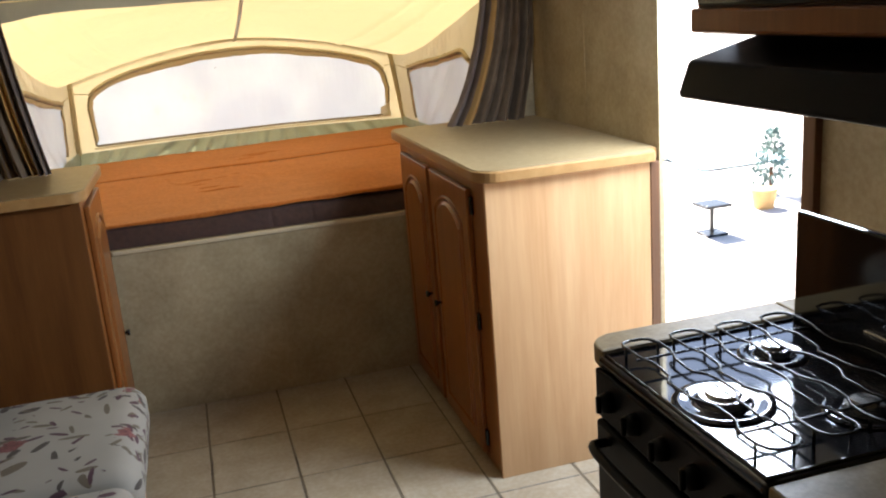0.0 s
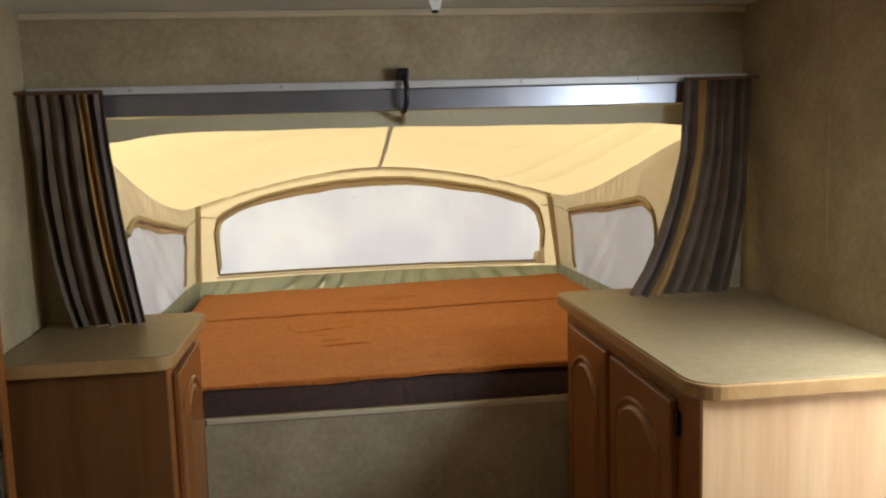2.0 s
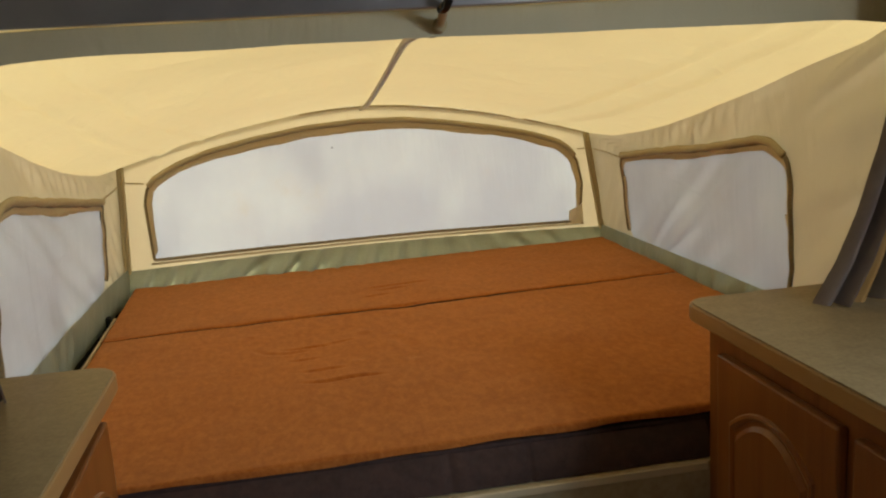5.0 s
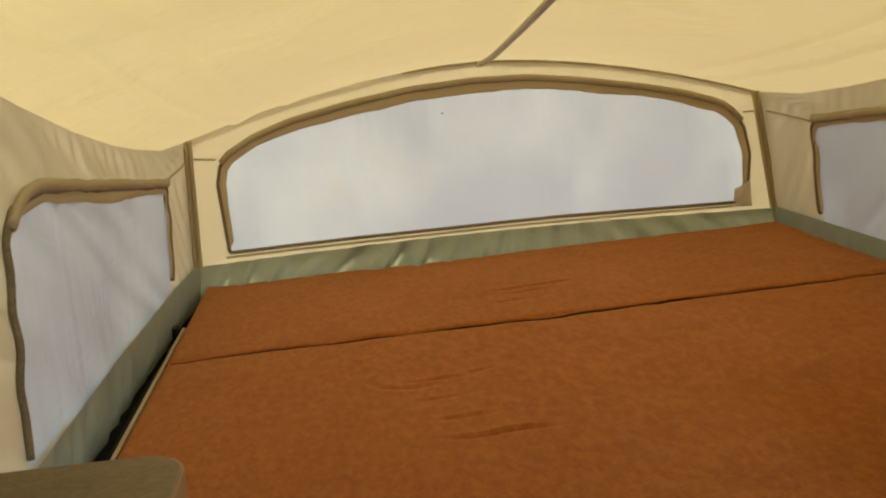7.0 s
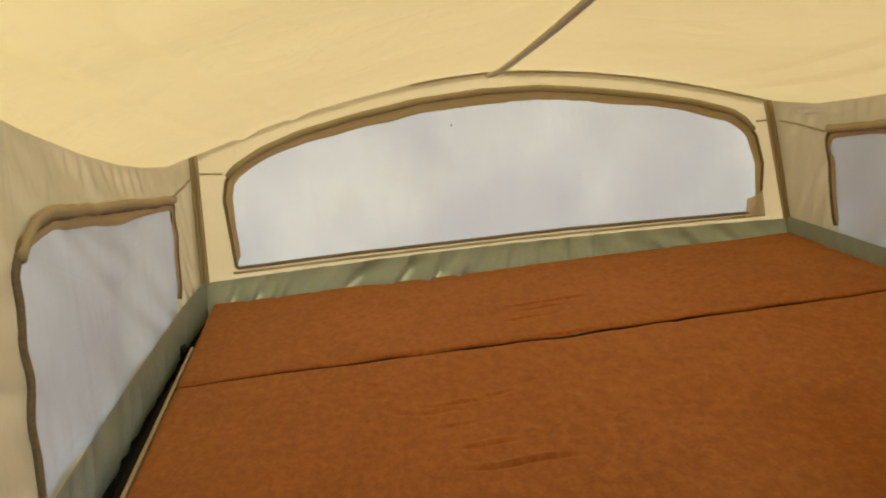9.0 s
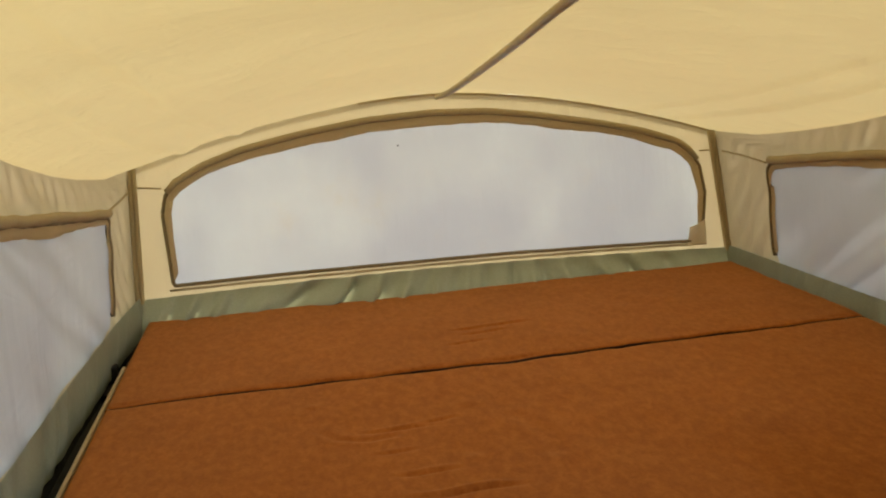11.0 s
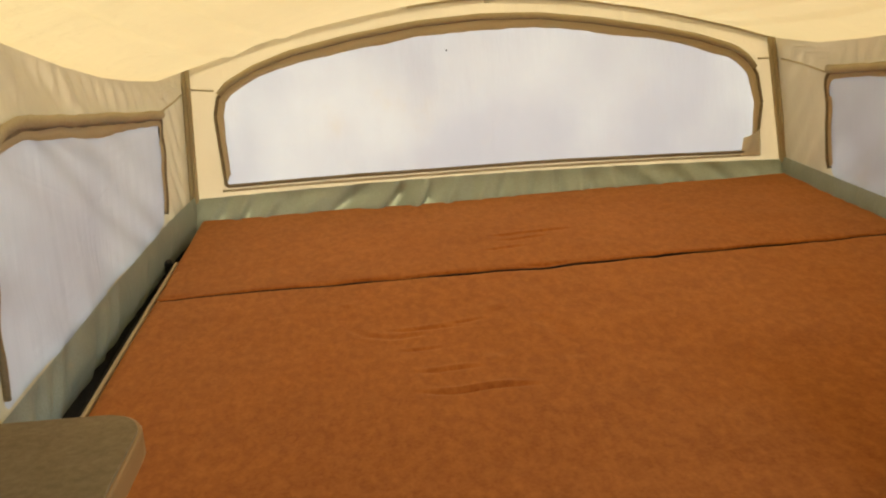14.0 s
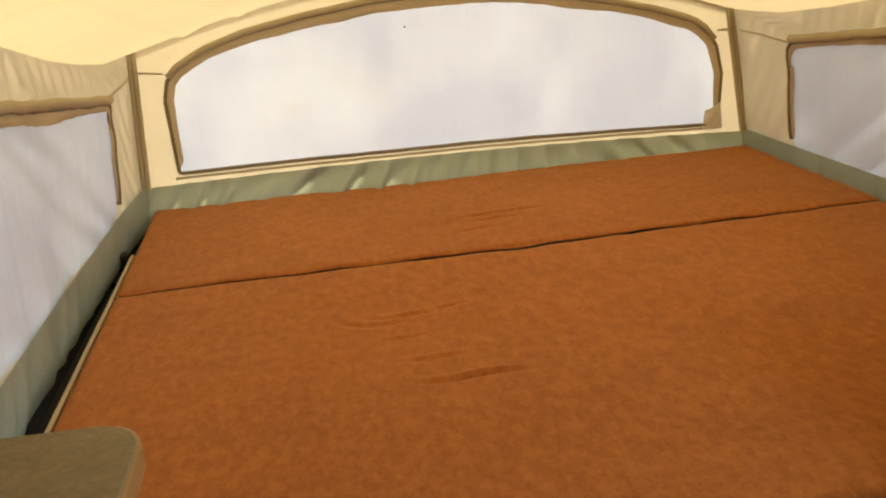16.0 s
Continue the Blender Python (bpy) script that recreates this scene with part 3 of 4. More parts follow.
def back_surf(x, z):
    w = 0.006 * noise.noise(Vector((x * 2.5, 0.3, z * 3))) + 0.0025 * noise.noise(Vector((x * 14, 5.3, z * 5)))
    edge = min(1.0, max(0.0, (arch(x) - z) / 0.05), 1.0)
    return x, back_y(z) + w * edge, z


outer = [(-0.235, 0.795), (1.70, 0.795)] + [(x, arch(x) + 0.0005) for x in (1.66, 1.5, 1.35, 1.2, 1.05, 0.9, 0.8, RIDGE_X, 0.6, 0.5, 0.35, 0.2, 0.05, -0.1, -0.225)]


def window_top(x):
    return lerp(x, [(-0.12, 1.10), (-0.085, 1.142), (0.0, 1.188), (0.12, 1.228), (0.3, 1.264), (0.5, 1.292), (0.7, 1.303), (0.88, 1.298), (1.05, 1.275), (1.25, 1.238), (1.38, 1.208), (1.5, 1.168), (1.55, 1.13), (1.585, 1.07)])


inner = rounded([(-0.108, 0.850, 0.012), (0.30, 0.857, 0), (0.95, 0.859, 0), (1.565, 0.848, 0.015), (1.588, 1.00, 0)] + [(x, window_top(x), 0) for x in (1.575, 1.555, 1.53, 1.5, 1.45, 1.38, 1.25, 1.15, 1.05, 0.96, 0.88, 0.79, 0.7, 0.6, 0.5, 0.4, 0.3, 0.21, 0.12, 0.06, 0.0, -0.05, -0.085, -0.11)] + [(-0.122, 1.06, 0)])
wall_bm, pane_bm, rim_pts = holed(outer, inner, back_surf)


def border(rim, middle, push, wide, seed):
    """The soft tan flap that hangs just inside a window's zip: broad above, narrower at the sides, a thread below."""
    bm = bmesh.new()
    rows = []
    high, low = max(q[2] for q in rim), min(q[2] for q in rim)
    for q in rim:
        q = Vector(q)
        t = (q.z - low) / (high - low)
        share = 0.12 if t < 0.04 else 0.55 + 0.45 * min(1.0, t * 1.5)
        w = wide * (1.0 + 0.35 * noise.noise(q * 4 + Vector((seed, 0, 0))) + 0.15 * noise.noise(q * 17 + Vector((seed, 2, 0)))) * share
        step = (middle - q).normalized()
        if t > 0.55:
            step = (step + Vector((0, 0, -1.2))).normalized()
        rows.append([bm.verts.new(q + push + step * w * k / 4 + push * (0.9 * math.sin(0.8 * k))) for k in range(5)])
    for one, two in zip(rows, rows[1:]):
        for k in range(4):
            bm.faces.new((one[k], two[k], two[k + 1], one[k + 1]))
    return bm


part("back_wall", wall_bm, CANVAS_SHADED, tent, "", True)
pane = part("window_cover", pane_bm, PANE, tent, "white cover zipped over the rear window", True)
part("zip_binding", tube([Vector(p) + Vector((0, -0.006, 0)) for p in rim_pts], 0.0055, 8, True), ZIP, tent, "olive-brown zip round the window", True)
part("flap_border", border(rim_pts + rim_pts[:1], Vector((0.72, 5.14, 1.03)), Vector((0, -0.005, 0)), 0.030, 1), FLAP, tent, "soft tan edge of the window flap", True)
sill = [Vector(back_surf(x, 0.836 + 0.008 * math.sin(math.pi * (x + 0.12) / 1.7))) + Vector((0, -0.004, 0)) for x in [-0.12 + 1.70 * k / 50 for k in range(51)]]
part("hem_cord", tube(sill, 0.004, 6), BINDING, tent, "tan stitched cord under the rear window", True)
roll = [Vector(back_surf(x, window_top(x) + 0.006)) + Vector((0, -0.014, 0)) for x in [-0.105 + 1.67 * k / 60 for k in range(61)]]
part("rolled_flap", tube(roll, 0.0095, 8, flat=0.8), BINDING, tent, "tan rolled flap over the rear window", True)


def tab(u, v):
    x, z = 1.512 + 0.066 * u + 0.010 * v * (1 - u), 0.838 + 0.082 * v - 0.026 * v * (1 - u)
    return x, back_y(z) - 0.014 - 0.012 * math.sin(3.1 * u) * v - 0.006 * noise.noise(Vector((u * 3, v * 3, 6))), z


part("corner_tab", sheet(10, 10, tab), TAB, tent, "folded cream corner flap", True)
part("speck", cyl((0.592, back_y(1.215) - 0.006, 1.215), (0.592, back_y(1.215) - 0.008, 1.215), 0.0028, 8), BLACK_GAP, tent, "dark speck on the window cover")


def roof_surf(u, v):
    y = 3.282 + (5.185 - 3.282) * v ** 1.15
    s = 2 * u - 1
    ze, zr = lerp(y, EAVE), lerp(y, RIDGE)
    xa, xb = left_x(y, ze), right_x(y, ze)
    x = RIDGE_X + s * ((RIDGE_X - xa) if s < 0 else (xb - RIDGE_X))
    p = 1.15 + 0.6 * v ** 2
    z = ze + (zr - ze) * (1 - abs(s) ** p)
    fade = min(1, 8 * v, 8 * (1 - v)) * min(1, 6 * (1 - abs(s)))
    z += fade * (0.012 * noise.noise(Vector((x * 2.2, y * 2.2, 4))) + 0.006 * noise.noise(Vector((x * 4 + y * 5, y * 2, 8))) + 0.003 * noise.noise(Vector((x * 3 - y * 9, x * 2, 2))))
    fold = math.exp(-((abs(s) - 0.86 + 0.1 * v) / 0.018) ** 2) + 0.8 * math.exp(-((abs(s) - 0.74 + 0.14 * v) / 0.018) ** 2)
    z -= fade * (0.014 if s > 0 else 0.009) * fold
    if v > 0.985:
        z = arch(min(max(x, -0.24), 1.67))
    return x, (back_y(z) + (0.014 if v > 0.999 else 0.0) if v > 0.985 else min(y, 5.145)), z


part("roof", sheet(190, 90, roof_surf), CANVAS, tent, "sagging cream canvas roof", True)


def side_wall(side):
    fx = left_x if side < 0 else right_x

    def surf(y, z):
        w = 0.009 * noise.noise(Vector((y * 3, z * 3, 11 + side))) + 0.006 * noise.noise(Vector((y * 10 + z * 14, z * 2, 15 + side)))
        corner = math.exp(-((y - 4.98) / 0.10) ** 2)
        w += 0.0045 * corner * math.sin(6.28 * (13 * y + 9 * z))
        under = math.exp(-((lerp(y, EAVE) - z - 0.03) / 0.03) ** 2) * min(1, max(0, (y - 3.9) / 0.3))
        w += 0.0035 * under * math.sin(6.28 * 15 * (y + 0.25 * z) + 2 * noise.noise(Vector((y * 4, 0, 0))))
        front = min(1, max(0, (3.75 - y) / 0.15))
        w += 0.004 * front * math.sin(6.28 * (7 * z + 3 * y) + 2 * noise.noise(Vector((0, 0, z * 5))))
        edge = min(1.0, max(0.0, (lerp(y, EAVE) - z) / 0.03), max(0.0, (5.14 - y) / 0.05))
        return fx(y, z) + w * edge, y, z

    top = [(y, lerp(y, EAVE) + 0.004) for y in (5.20, 4.9, 4.65, 4.45, 4.2, 3.9, 3.7, 3.5, 3.36, 3.282)]
    outer = [(3.282, 0.735), (5.12, 0.735)] + top
    if side < 0:
        hole = rounded([(3.72, 0.812, 0.02), (4.83, 0.812, 0.02), (4.86, 1.105, 0.02), (4.5, 1.155, 0), (4.15, 1.205, 0), (3.93, 1.235, 0), (3.765, 1.225, 0.06), (3.735, 1.0, 0)])
    else:
        hole = rounded([(3.785, 0.805, 0.02), (4.83, 0.815, 0.02), (4.85, 1.12, 0.04), (4.5, 1.168, 0), (4.2, 1.20, 0), (3.88, 1.245, 0.02), (3.78, 1.21, 0.05), (3.775, 1.0, 0)])
    wall_bm, pane_bm, rim_pts = holed(outer, hole, surf, 18, 9, 340)
    part("side_wall", wall_bm, CANVAS_SHADED, tent, "", True)
    part("window_cover", pane_bm, PANE, tent, "white cover zipped over the side window", True)
    off = Vector((-0.006 * side, 0, 0))
    low = 0.835
    last = max(i for i, q in enumerate(rim_pts) if q[2] < low)
    rim_open = [q for q in rim_pts[last + 1:] + rim_pts[:last + 1] if q[2] >= low]
    part("zip_binding", tube([Vector(q) + off + Vector((0, 0.006 * noise.noise(Vector(q) * 16), 0.005 * noise.noise(Vector(q) * 14 + Vector((3, 0, 0))))) for q in rim_open], 0.0065, 8), ZIP, tent, "olive-brown zip round the window", True)
    mid = Vector((sum(q[0] for q in rim_pts), sum(q[1] for q in rim_pts), sum(q[2] for q in rim_pts))) / len(rim_pts)
    part("flap_border", border(rim_open, mid, 0.7 * off, 0.026, 3 + side), FLAP, tent, "soft tan edge of the window flap", True)
    ends = [(4.85, 1.115), (4.5, 1.163), (4.15, 1.212), (3.95, 1.243), (3.85, 1.243), (3.765, 1.205)] if side < 0 else [(4.83, 1.13), (4.5, 1.174), (4.2, 1.206), (3.95, 1.243), (3.86, 1.25), (3.79, 1.215)]
    line = smooth_line([Vector(surf(y, z)) + 2.2 * off for y, z in ends], 8)
    part("rolled_flap", tube([p + Vector((0, 0, 0.004 * noise.noise(p * 20))) for p in line], 0.0115, 8, flat=0.7), BINDING, tent, "tan rolled flap over the side window", True)
    seam = [Vector(surf(y, z)) + off for y, z in ((4.86, 1.12), (5.0, 1.13), (5.1, 1.135))]
    part("seam", tube(seam, 0.003, 6), BINDING, tent)


side_wall(-1)
side_wall(1)
for x, z in ((-0.12, 1.135), (1.58, 1.135)):
    to = -0.21 if x < 0 else 1.645
    part("seam", tube([Vector(back_surf(x + (to - x) * k / 5, z + 0.01 * (k / 5 if x < 0 else 0))) + Vector((0, -0.003, 0)) for k in range(6)], 0.003, 6), BINDING, tent)
for fx, d in ((left_x, 1), (right_x, -1)):
    for shift in (0.0, 0.013):
        run = [(fx(5.08, z) + d * (0.008 + shift), back_y(z) - 0.010 - 0.002 * shift, z) for z in [0.765 + 0.435 * k / 12 for k in range(13)]]
        part("corner_cord", tube(run, 0.0068, 8), BINDING, tent, "olive-tan piping at the tent corner", True)
ridge_seam = [(x, back_y(arch(x)) - 0.006, arch(x) - 0.004) for x in [0.48 + 1.14 * k / 40 for k in range(41)]]
part("seam", tube(ridge_seam, 0.0035, 6), BINDING, tent)


def band_back(u, v):
    x = -0.215 + 1.887 * u
    z = 0.66 + (0.158 + 0.018 * math.sin(u * 3.1)) * v
    lean = 1.1 * math.tanh((0.95 - x) / 0.25)
    drift = 1.1 * noise.noise(Vector((x * 2.3, 0.7, 3)))
    strong = 0.50 + 0.8 * max(0.0, noise.noise(Vector((x * 3.1 + 0.4 * lean * v, 0.2, 9))) + 0.35)
    w = 0.026 * strong * math.sin(6.28 * (7.5 * x + drift - lean * v)) + 0.006 * math.sin(6.28 * (17 * x + 2 * drift - 1.8 * lean * v))
    return x, back_y(z) - 0.012 - 0.022 * math.sin(math.pi * v) + w * math.sin(math.pi * (0.15 + 0.8 * v)) * min(1, 12 * u, 12 * (1 - u)), z


part("skirt_band", sheet(260, 16, band_back), BAND, tent, "sage green vinyl skirt above the mattress", True)
for side in (-1, 1):
    def band_side(u, v, side=side):
        y = 3.30 + 1.78 * u
        z = (0.712 + 0.116 * v) if side < 0 else (0.66 + 0.168 * v)
        fx = left_x(y, z) if side < 0 else right_x(y, z)
        near = min(1.0, max(0.25, (4.6 - y) / 0.6))
        w = (0.009 if side < 0 else 0.017) * near * math.sin(6.28 * (1.2 * noise.noise(Vector((y * 3.5 - v * 0.5, 0.2 * v, 6 + side))) + y * 9 - v * 0.5)) * math.sin(math.pi * min(1.0, 0.15 + 0.85 * v))
        return fx - side * (0.016 + (0.005 if side < 0 else 0.020) * math.sin(math.pi * v)) + w * min(1, 12 * (1 - u)), y, z

    part("skirt_band", sheet(240, 14, band_side), BAND, tent, "sage green vinyl skirt above the mattress", True)


# Added sheet: its black stands in for the shade deep in the gap.
part("gap_liner", sheet(60, 3, lambda u, v: (left_x(3.29 + 1.80 * u, 0.7) + 0.010, 3.29 + 1.80 * u, 0.652 + 0.088 * v)), BLACK_GAP, tent, "added black sheet for the shade in the gap", True)


def front_flap(u, v):
    x = -0.25 + 1.95 * u
    low = 1.545 - 0.02 * math.exp(-((u - 0.03) / 0.05) ** 2) - 0.012 * math.exp(-((u - 0.97) / 0.05) ** 2) + 0.006 * math.sin(u * 5) + 0.003 * noise.noise(Vector((x * 5, 0, 0)))
    return x, 3.292 + 0.006 * noise.noise(Vector((x * 4, v, 2))), 1.605 + (low - 1.605) * v


part("front_flap", sheet(90, 4, front_flap), HEM, tent, "grey-cream canvas hem under the opening's head", True)

pole = thing("tent_pole", (0.70, 5.09, 1.36), "bent grey-tan tent pole under the canvas ridge", "tent pole")
run = smooth_line([(0.69, 3.215, 1.60), (0.692, 3.30, 1.566), (0.682, 3.50, 1.562), (0.684, 3.72, 1.546), (0.697, 4.2, 1.474), (0.711, 4.85, 1.383), (0.714, 5.12, 1.357)], 8)
part("rod", tube(run, 0.0085, 8), plain("pole_metal", (0.42, 0.34, 0.20), 0.4, 0.25), pole, "", True)
part("joint", tube(run[6:12], 0.0125, 10), BINDING, pole, "tan sleeve on the pole's joint", True)

# ---- head of the opening: valance, rail, bracket, curtains ----
valance = thing("opening_header", (0.70, YE, 1.60), "grey metal header strip with a white rail over the bunk opening", "header strip")
part("strip", box(XL + 0.012, XR - 0.002, YE - 0.020, YE - 0.001, 1.598, 1.662, 0.003), GREY_METAL, valance, "smooth grey metal face")
part("rail", box(XL + 0.012, XR - 0.002, YE - 0.034, YE - 0.001, 1.663, 1.686, 0.003), RAIL_WHITE, valance, "pale upper rail")
for x in (-0.1, 0.33, 1.05, 1.42):
    part("screw", cyl((x, YE - 0.034, 1.675), (x, YE - 0.037, 1.675), 0.004, 10), GREY_METAL, valance)
bracket = thing("pole_bracket", (0.69, YE, 1.66), "black steel hook bracket holding the tent pole", "bracket")
part("plate", box(0.674, 0.708, YE - 0.052, YE - 0.001, 1.689, 1.722, 0.004), BLACK_METAL, bracket)
part("hook", tube(smooth_line([(0.695, YE - 0.045, 1.70), (0.698, YE - 0.062, 1.66), (0.697, YE - 0.058, 1.62), (0.692, YE - 0.038, 1.598), (0.688, YE - 0.015, 1.594)], 7), 0.0085, 10), BLACK_METAL, bracket, "", True)


def curtain(name, left, right, label, waves, flip):
    """A gathered curtain; left and right give x by height, from bottom to top."""
    root = thing(name, ((lerp(1.0, left) + lerp(1.0, right)) / 2, 3.14, 1.002), label, "curtain", "bunk curtains")

    rng = random.Random(int(10 * waves) + 3)
    cuts = [0.0]
    while cuts[-1] < 1.0:
        cuts.append(cuts[-1] + rng.uniform(0.5, 1.6) / waves)
    heights = [rng.uniform(0.45, 1.25) for _ in cuts]
    leans = [rng.uniform(-0.05, 0.05) for _ in cuts]

    def place(u, v):
        z = 1.003 + 0.672 * v
        a, b = lerp(z, left), lerp(z, right)
        s = min(0.9999, max(0.0, u + (0.045 * noise.noise(Vector((u * 3, v * 1.5, flip + 2))) + 0.02 * math.sin(3 * v + 6 * u)) * math.sin(math.pi * u)))
        k = max(i for i, c in enumerate(cuts) if c <= s)
        t = (s - cuts[k]) / ((cuts[k + 1] if k + 1 < len(cuts) else 1.0) - cuts[k])
        deep = 0.046 * heights[k] * (0.55 + 0.55 * (1 - v) + 0.25 * noise.noise(Vector((k * 1.7, v * 3, flip))))
        fold = deep * math.sin(math.pi * min(1, max(0, t + leans[k] * math.sin(math.pi * t)))) ** 0.75
        gather = 0.010 * noise.noise(Vector((u * 40, v * 6, flip))) * math.exp(-((v - 0.95) / 0.04) ** 2)
        x = a + (b - a) * (u + 0.012 * math.sin(2 * math.pi * t) * heights[k] * math.sin(math.pi * u))
        return x, min(3.185 - fold + gather + 0.004 * noise.noise(Vector((u * 9, v * 4, 9))), 3.212), z

    bm = sheet(220, 50, place, uv=True)
    if flip:
        lay = bm.loops.layers.uv.active
        for fc in bm.faces:
            for lp in fc.loops:
                lp[lay].uv = (1 - lp[lay].uv[0], lp[lay].uv[1])
    part("cloth", bm, CURTAIN, root, "", True)
    part("rod", tube([(lerp(1.67, left) - 0.005, 3.14, 1.668), (lerp(1.67, right) + 0.005, 3.14, 1.668)], 0.005, 8), WOOD_DARK, root, "thin dark curtain rod")
    return root


curtain("curtain", [(1.0, -0.30), (1.08, -0.325), (1.2, -0.348), (1.4, -0.372), (1.67, -0.388)], [(1.0, -0.088), (1.1, -0.105), (1.2, -0.120), (1.35, -0.140), (1.5, -0.155), (1.67, -0.166)], "taupe curtain with gold and mauve stripes, gathered over the small cabinet", 7.5, 1)
curtain("curtain", [(1.0, 1.375), (1.08, 1.425), (1.18, 1.470), (1.3, 1.510), (1.45, 1.545), (1.67, 1.558)], [(1.0, 1.695), (1.15, 1.728), (1.3, 1.755), (1.67, 1.772)], "taupe curtain with gold and mauve stripes, swept aside above the cabinet", 8.5, 0)


# ---- cabinets ----
def door_leaf(parent, x, y0, y1, z0, z1, knob, hinge_y):
    """A raised-panel door with an arched panel, in the plane x, facing to smaller or larger x by its sign."""
    sign, x = (-1, x) if x > 0.5 else (1, x)
    leaf = part("door", box(min(x, x + sign * 0.019), max(x, x + sign * 0.019), y0, y1, z0, z1, 0.005, 2), WOOD_DOOR, parent, "stained oak door with an arched raised panel")
    m, face = 0.055, x + sign * 0.019
    a, b, top = y0 + m, y1 - m, z1 - 0.06
    rise = 0.055

    def outline(i):
        pts = [(a + i, z0 + m + i), (b - i, z0 + m + i)]
        for k in range(17):
            s = 1 - 2 * k / 16
            hump = rise * (1 - s * s)
            pts.append(((a + b) / 2 + s * ((b - a) / 2 - i), top - rise + hump - i))
        return pts

    bm = bmesh.new()
    rows = [[bm.verts.new((face + sign * d, y, z)) for y, z in outline(i)] for i, d in ((0.0, -0.004), (0.004, 0.005), (0.009, 0.0065), (0.014, 0.0035), (0.017, -0.005), (0.031, 0.0075))]
    for one, two in zip(rows, rows[1:]):
        for k in range(len(one)):
            bm.faces.new((one[k], one[(k + 1) % len(one)], two[(k + 1) % len(one)], two[k]))
    bm.faces.new(rows[-1])
    part("panel", bm, WOOD_DOOR, leaf)
    ky, kz = knob
    kb = cyl((face, ky, kz), (face + sign * 0.014, ky, kz), 0.005, 10)
    cyl((face + sign * 0.013, ky, kz), (face + sign * 0.024, ky, kz), 0.010, 14, 0.013, kb)
    part("knob", kb, BLACK_METAL, leaf, "small dark metal knob", True)
    for hz in (z1 - 0.05, (z0 + z1) / 2 + 0.02, z0 + 0.06) if hinge_y else ():
        part("hinge", box(min(x, x + sign * 0.012), max(x, x + sign * 0.012), hinge_y - 0.009, hinge_y + 0.009, hz - 0.028, hz + 0.028, 0.003), BLACK_METAL, leaf, "black hinge")
    return leaf


CX = 1.196
big = thing("base_cabinet", (1.48, 2.74, 0), "maple-sided base cabinet with two arched oak doors by the entrance", "cabinet")
part("side_panel", box(CX, XR - 0.046, 2.205, 2.22, 0.0, 0.962, 0.001), WOOD_SIDE, big, "pale maple side panel")
part("body", box(CX, 1.732, 2.221, YE - 0.001, 0.05, 0.961), WOOD_DOOR, big)
part("toe_strip", box(CX + 0.004, CX + 0.02, 2.222, YE - 0.002, 0.0, 0.05), WOOD_DOOR, big)
door_leaf(big, CX, 2.80, 3.185, 0.03, 0.925, (2.845, 0.44), None)
door_leaf(big, CX, 2.335, 2.765, 0.03, 0.925, (2.728, 0.44), 2.325)

small = thing("side_cabinet", (-0.18, 3.0, 0), "narrow oak cabinet with one arched door in the corner", "cabinet")
# This side gets less light; its darker wood paints that shade.
part("side_panel", box(XL + 0.014, 0.030, 2.750, 2.765, 0.0, 0.962, 0.001), WOOD_SHADED, small, "brown wood-grain side panel, darkened for shade")
part("body", box(XL + 0.014, 0.030, 2.766, YE - 0.001, 0.0, 0.961), WOOD_DOOR, small)
door_leaf(small, 0.030, 2.83, 3.215, 0.04, 0.93, (3.15, 0.38), None)


def countertop(name, outline, label, place):
    top = thing(name, place, label, "countertop")
    part("slab", prism(outline, 0.963, 0.997, 0.004, 2), WOOD_EDGE, top, "wood-grain edge")
    mid = Vector((sum(p[0] for p in outline) / len(outline), sum(p[1] for p in outline) / len(outline)))
    inset = [tuple(Vector(p) + (mid - Vector(p)).normalized() * 0.007) for p in outline]
    part("laminate", prism(inset, 0.9965, 1.0, 0.001, 1), LAMINATE, top, "mottled taupe laminate")
    return top


countertop("countertop", rounded([(XR - 0.002, 2.24, 0), (1.748, 2.24, 0), (1.748, 2.185, 0.012), (1.172, 2.185, 0.07), (1.172, 3.325, 0.045), (1.71, 3.325, 0), (1.71, YE - 0.001, 0), (XR - 0.002, YE - 0.001, 0)]), "taupe laminate top with a pale wood edge on the large cabinet", (1.48, 2.74, 0.963))
countertop("countertop", rounded([(XL + 0.014, 2.725, 0), (XL + 0.014, YE - 0.001, 0), (-0.255, YE - 0.001, 0), (-0.255, 3.312, 0), (0.064, 3.312, 0.05), (0.052, 2.725, 0.05)]), "taupe laminate top with a wood edge on the narrow cabinet", (-0.18, 3.0, 0.963))

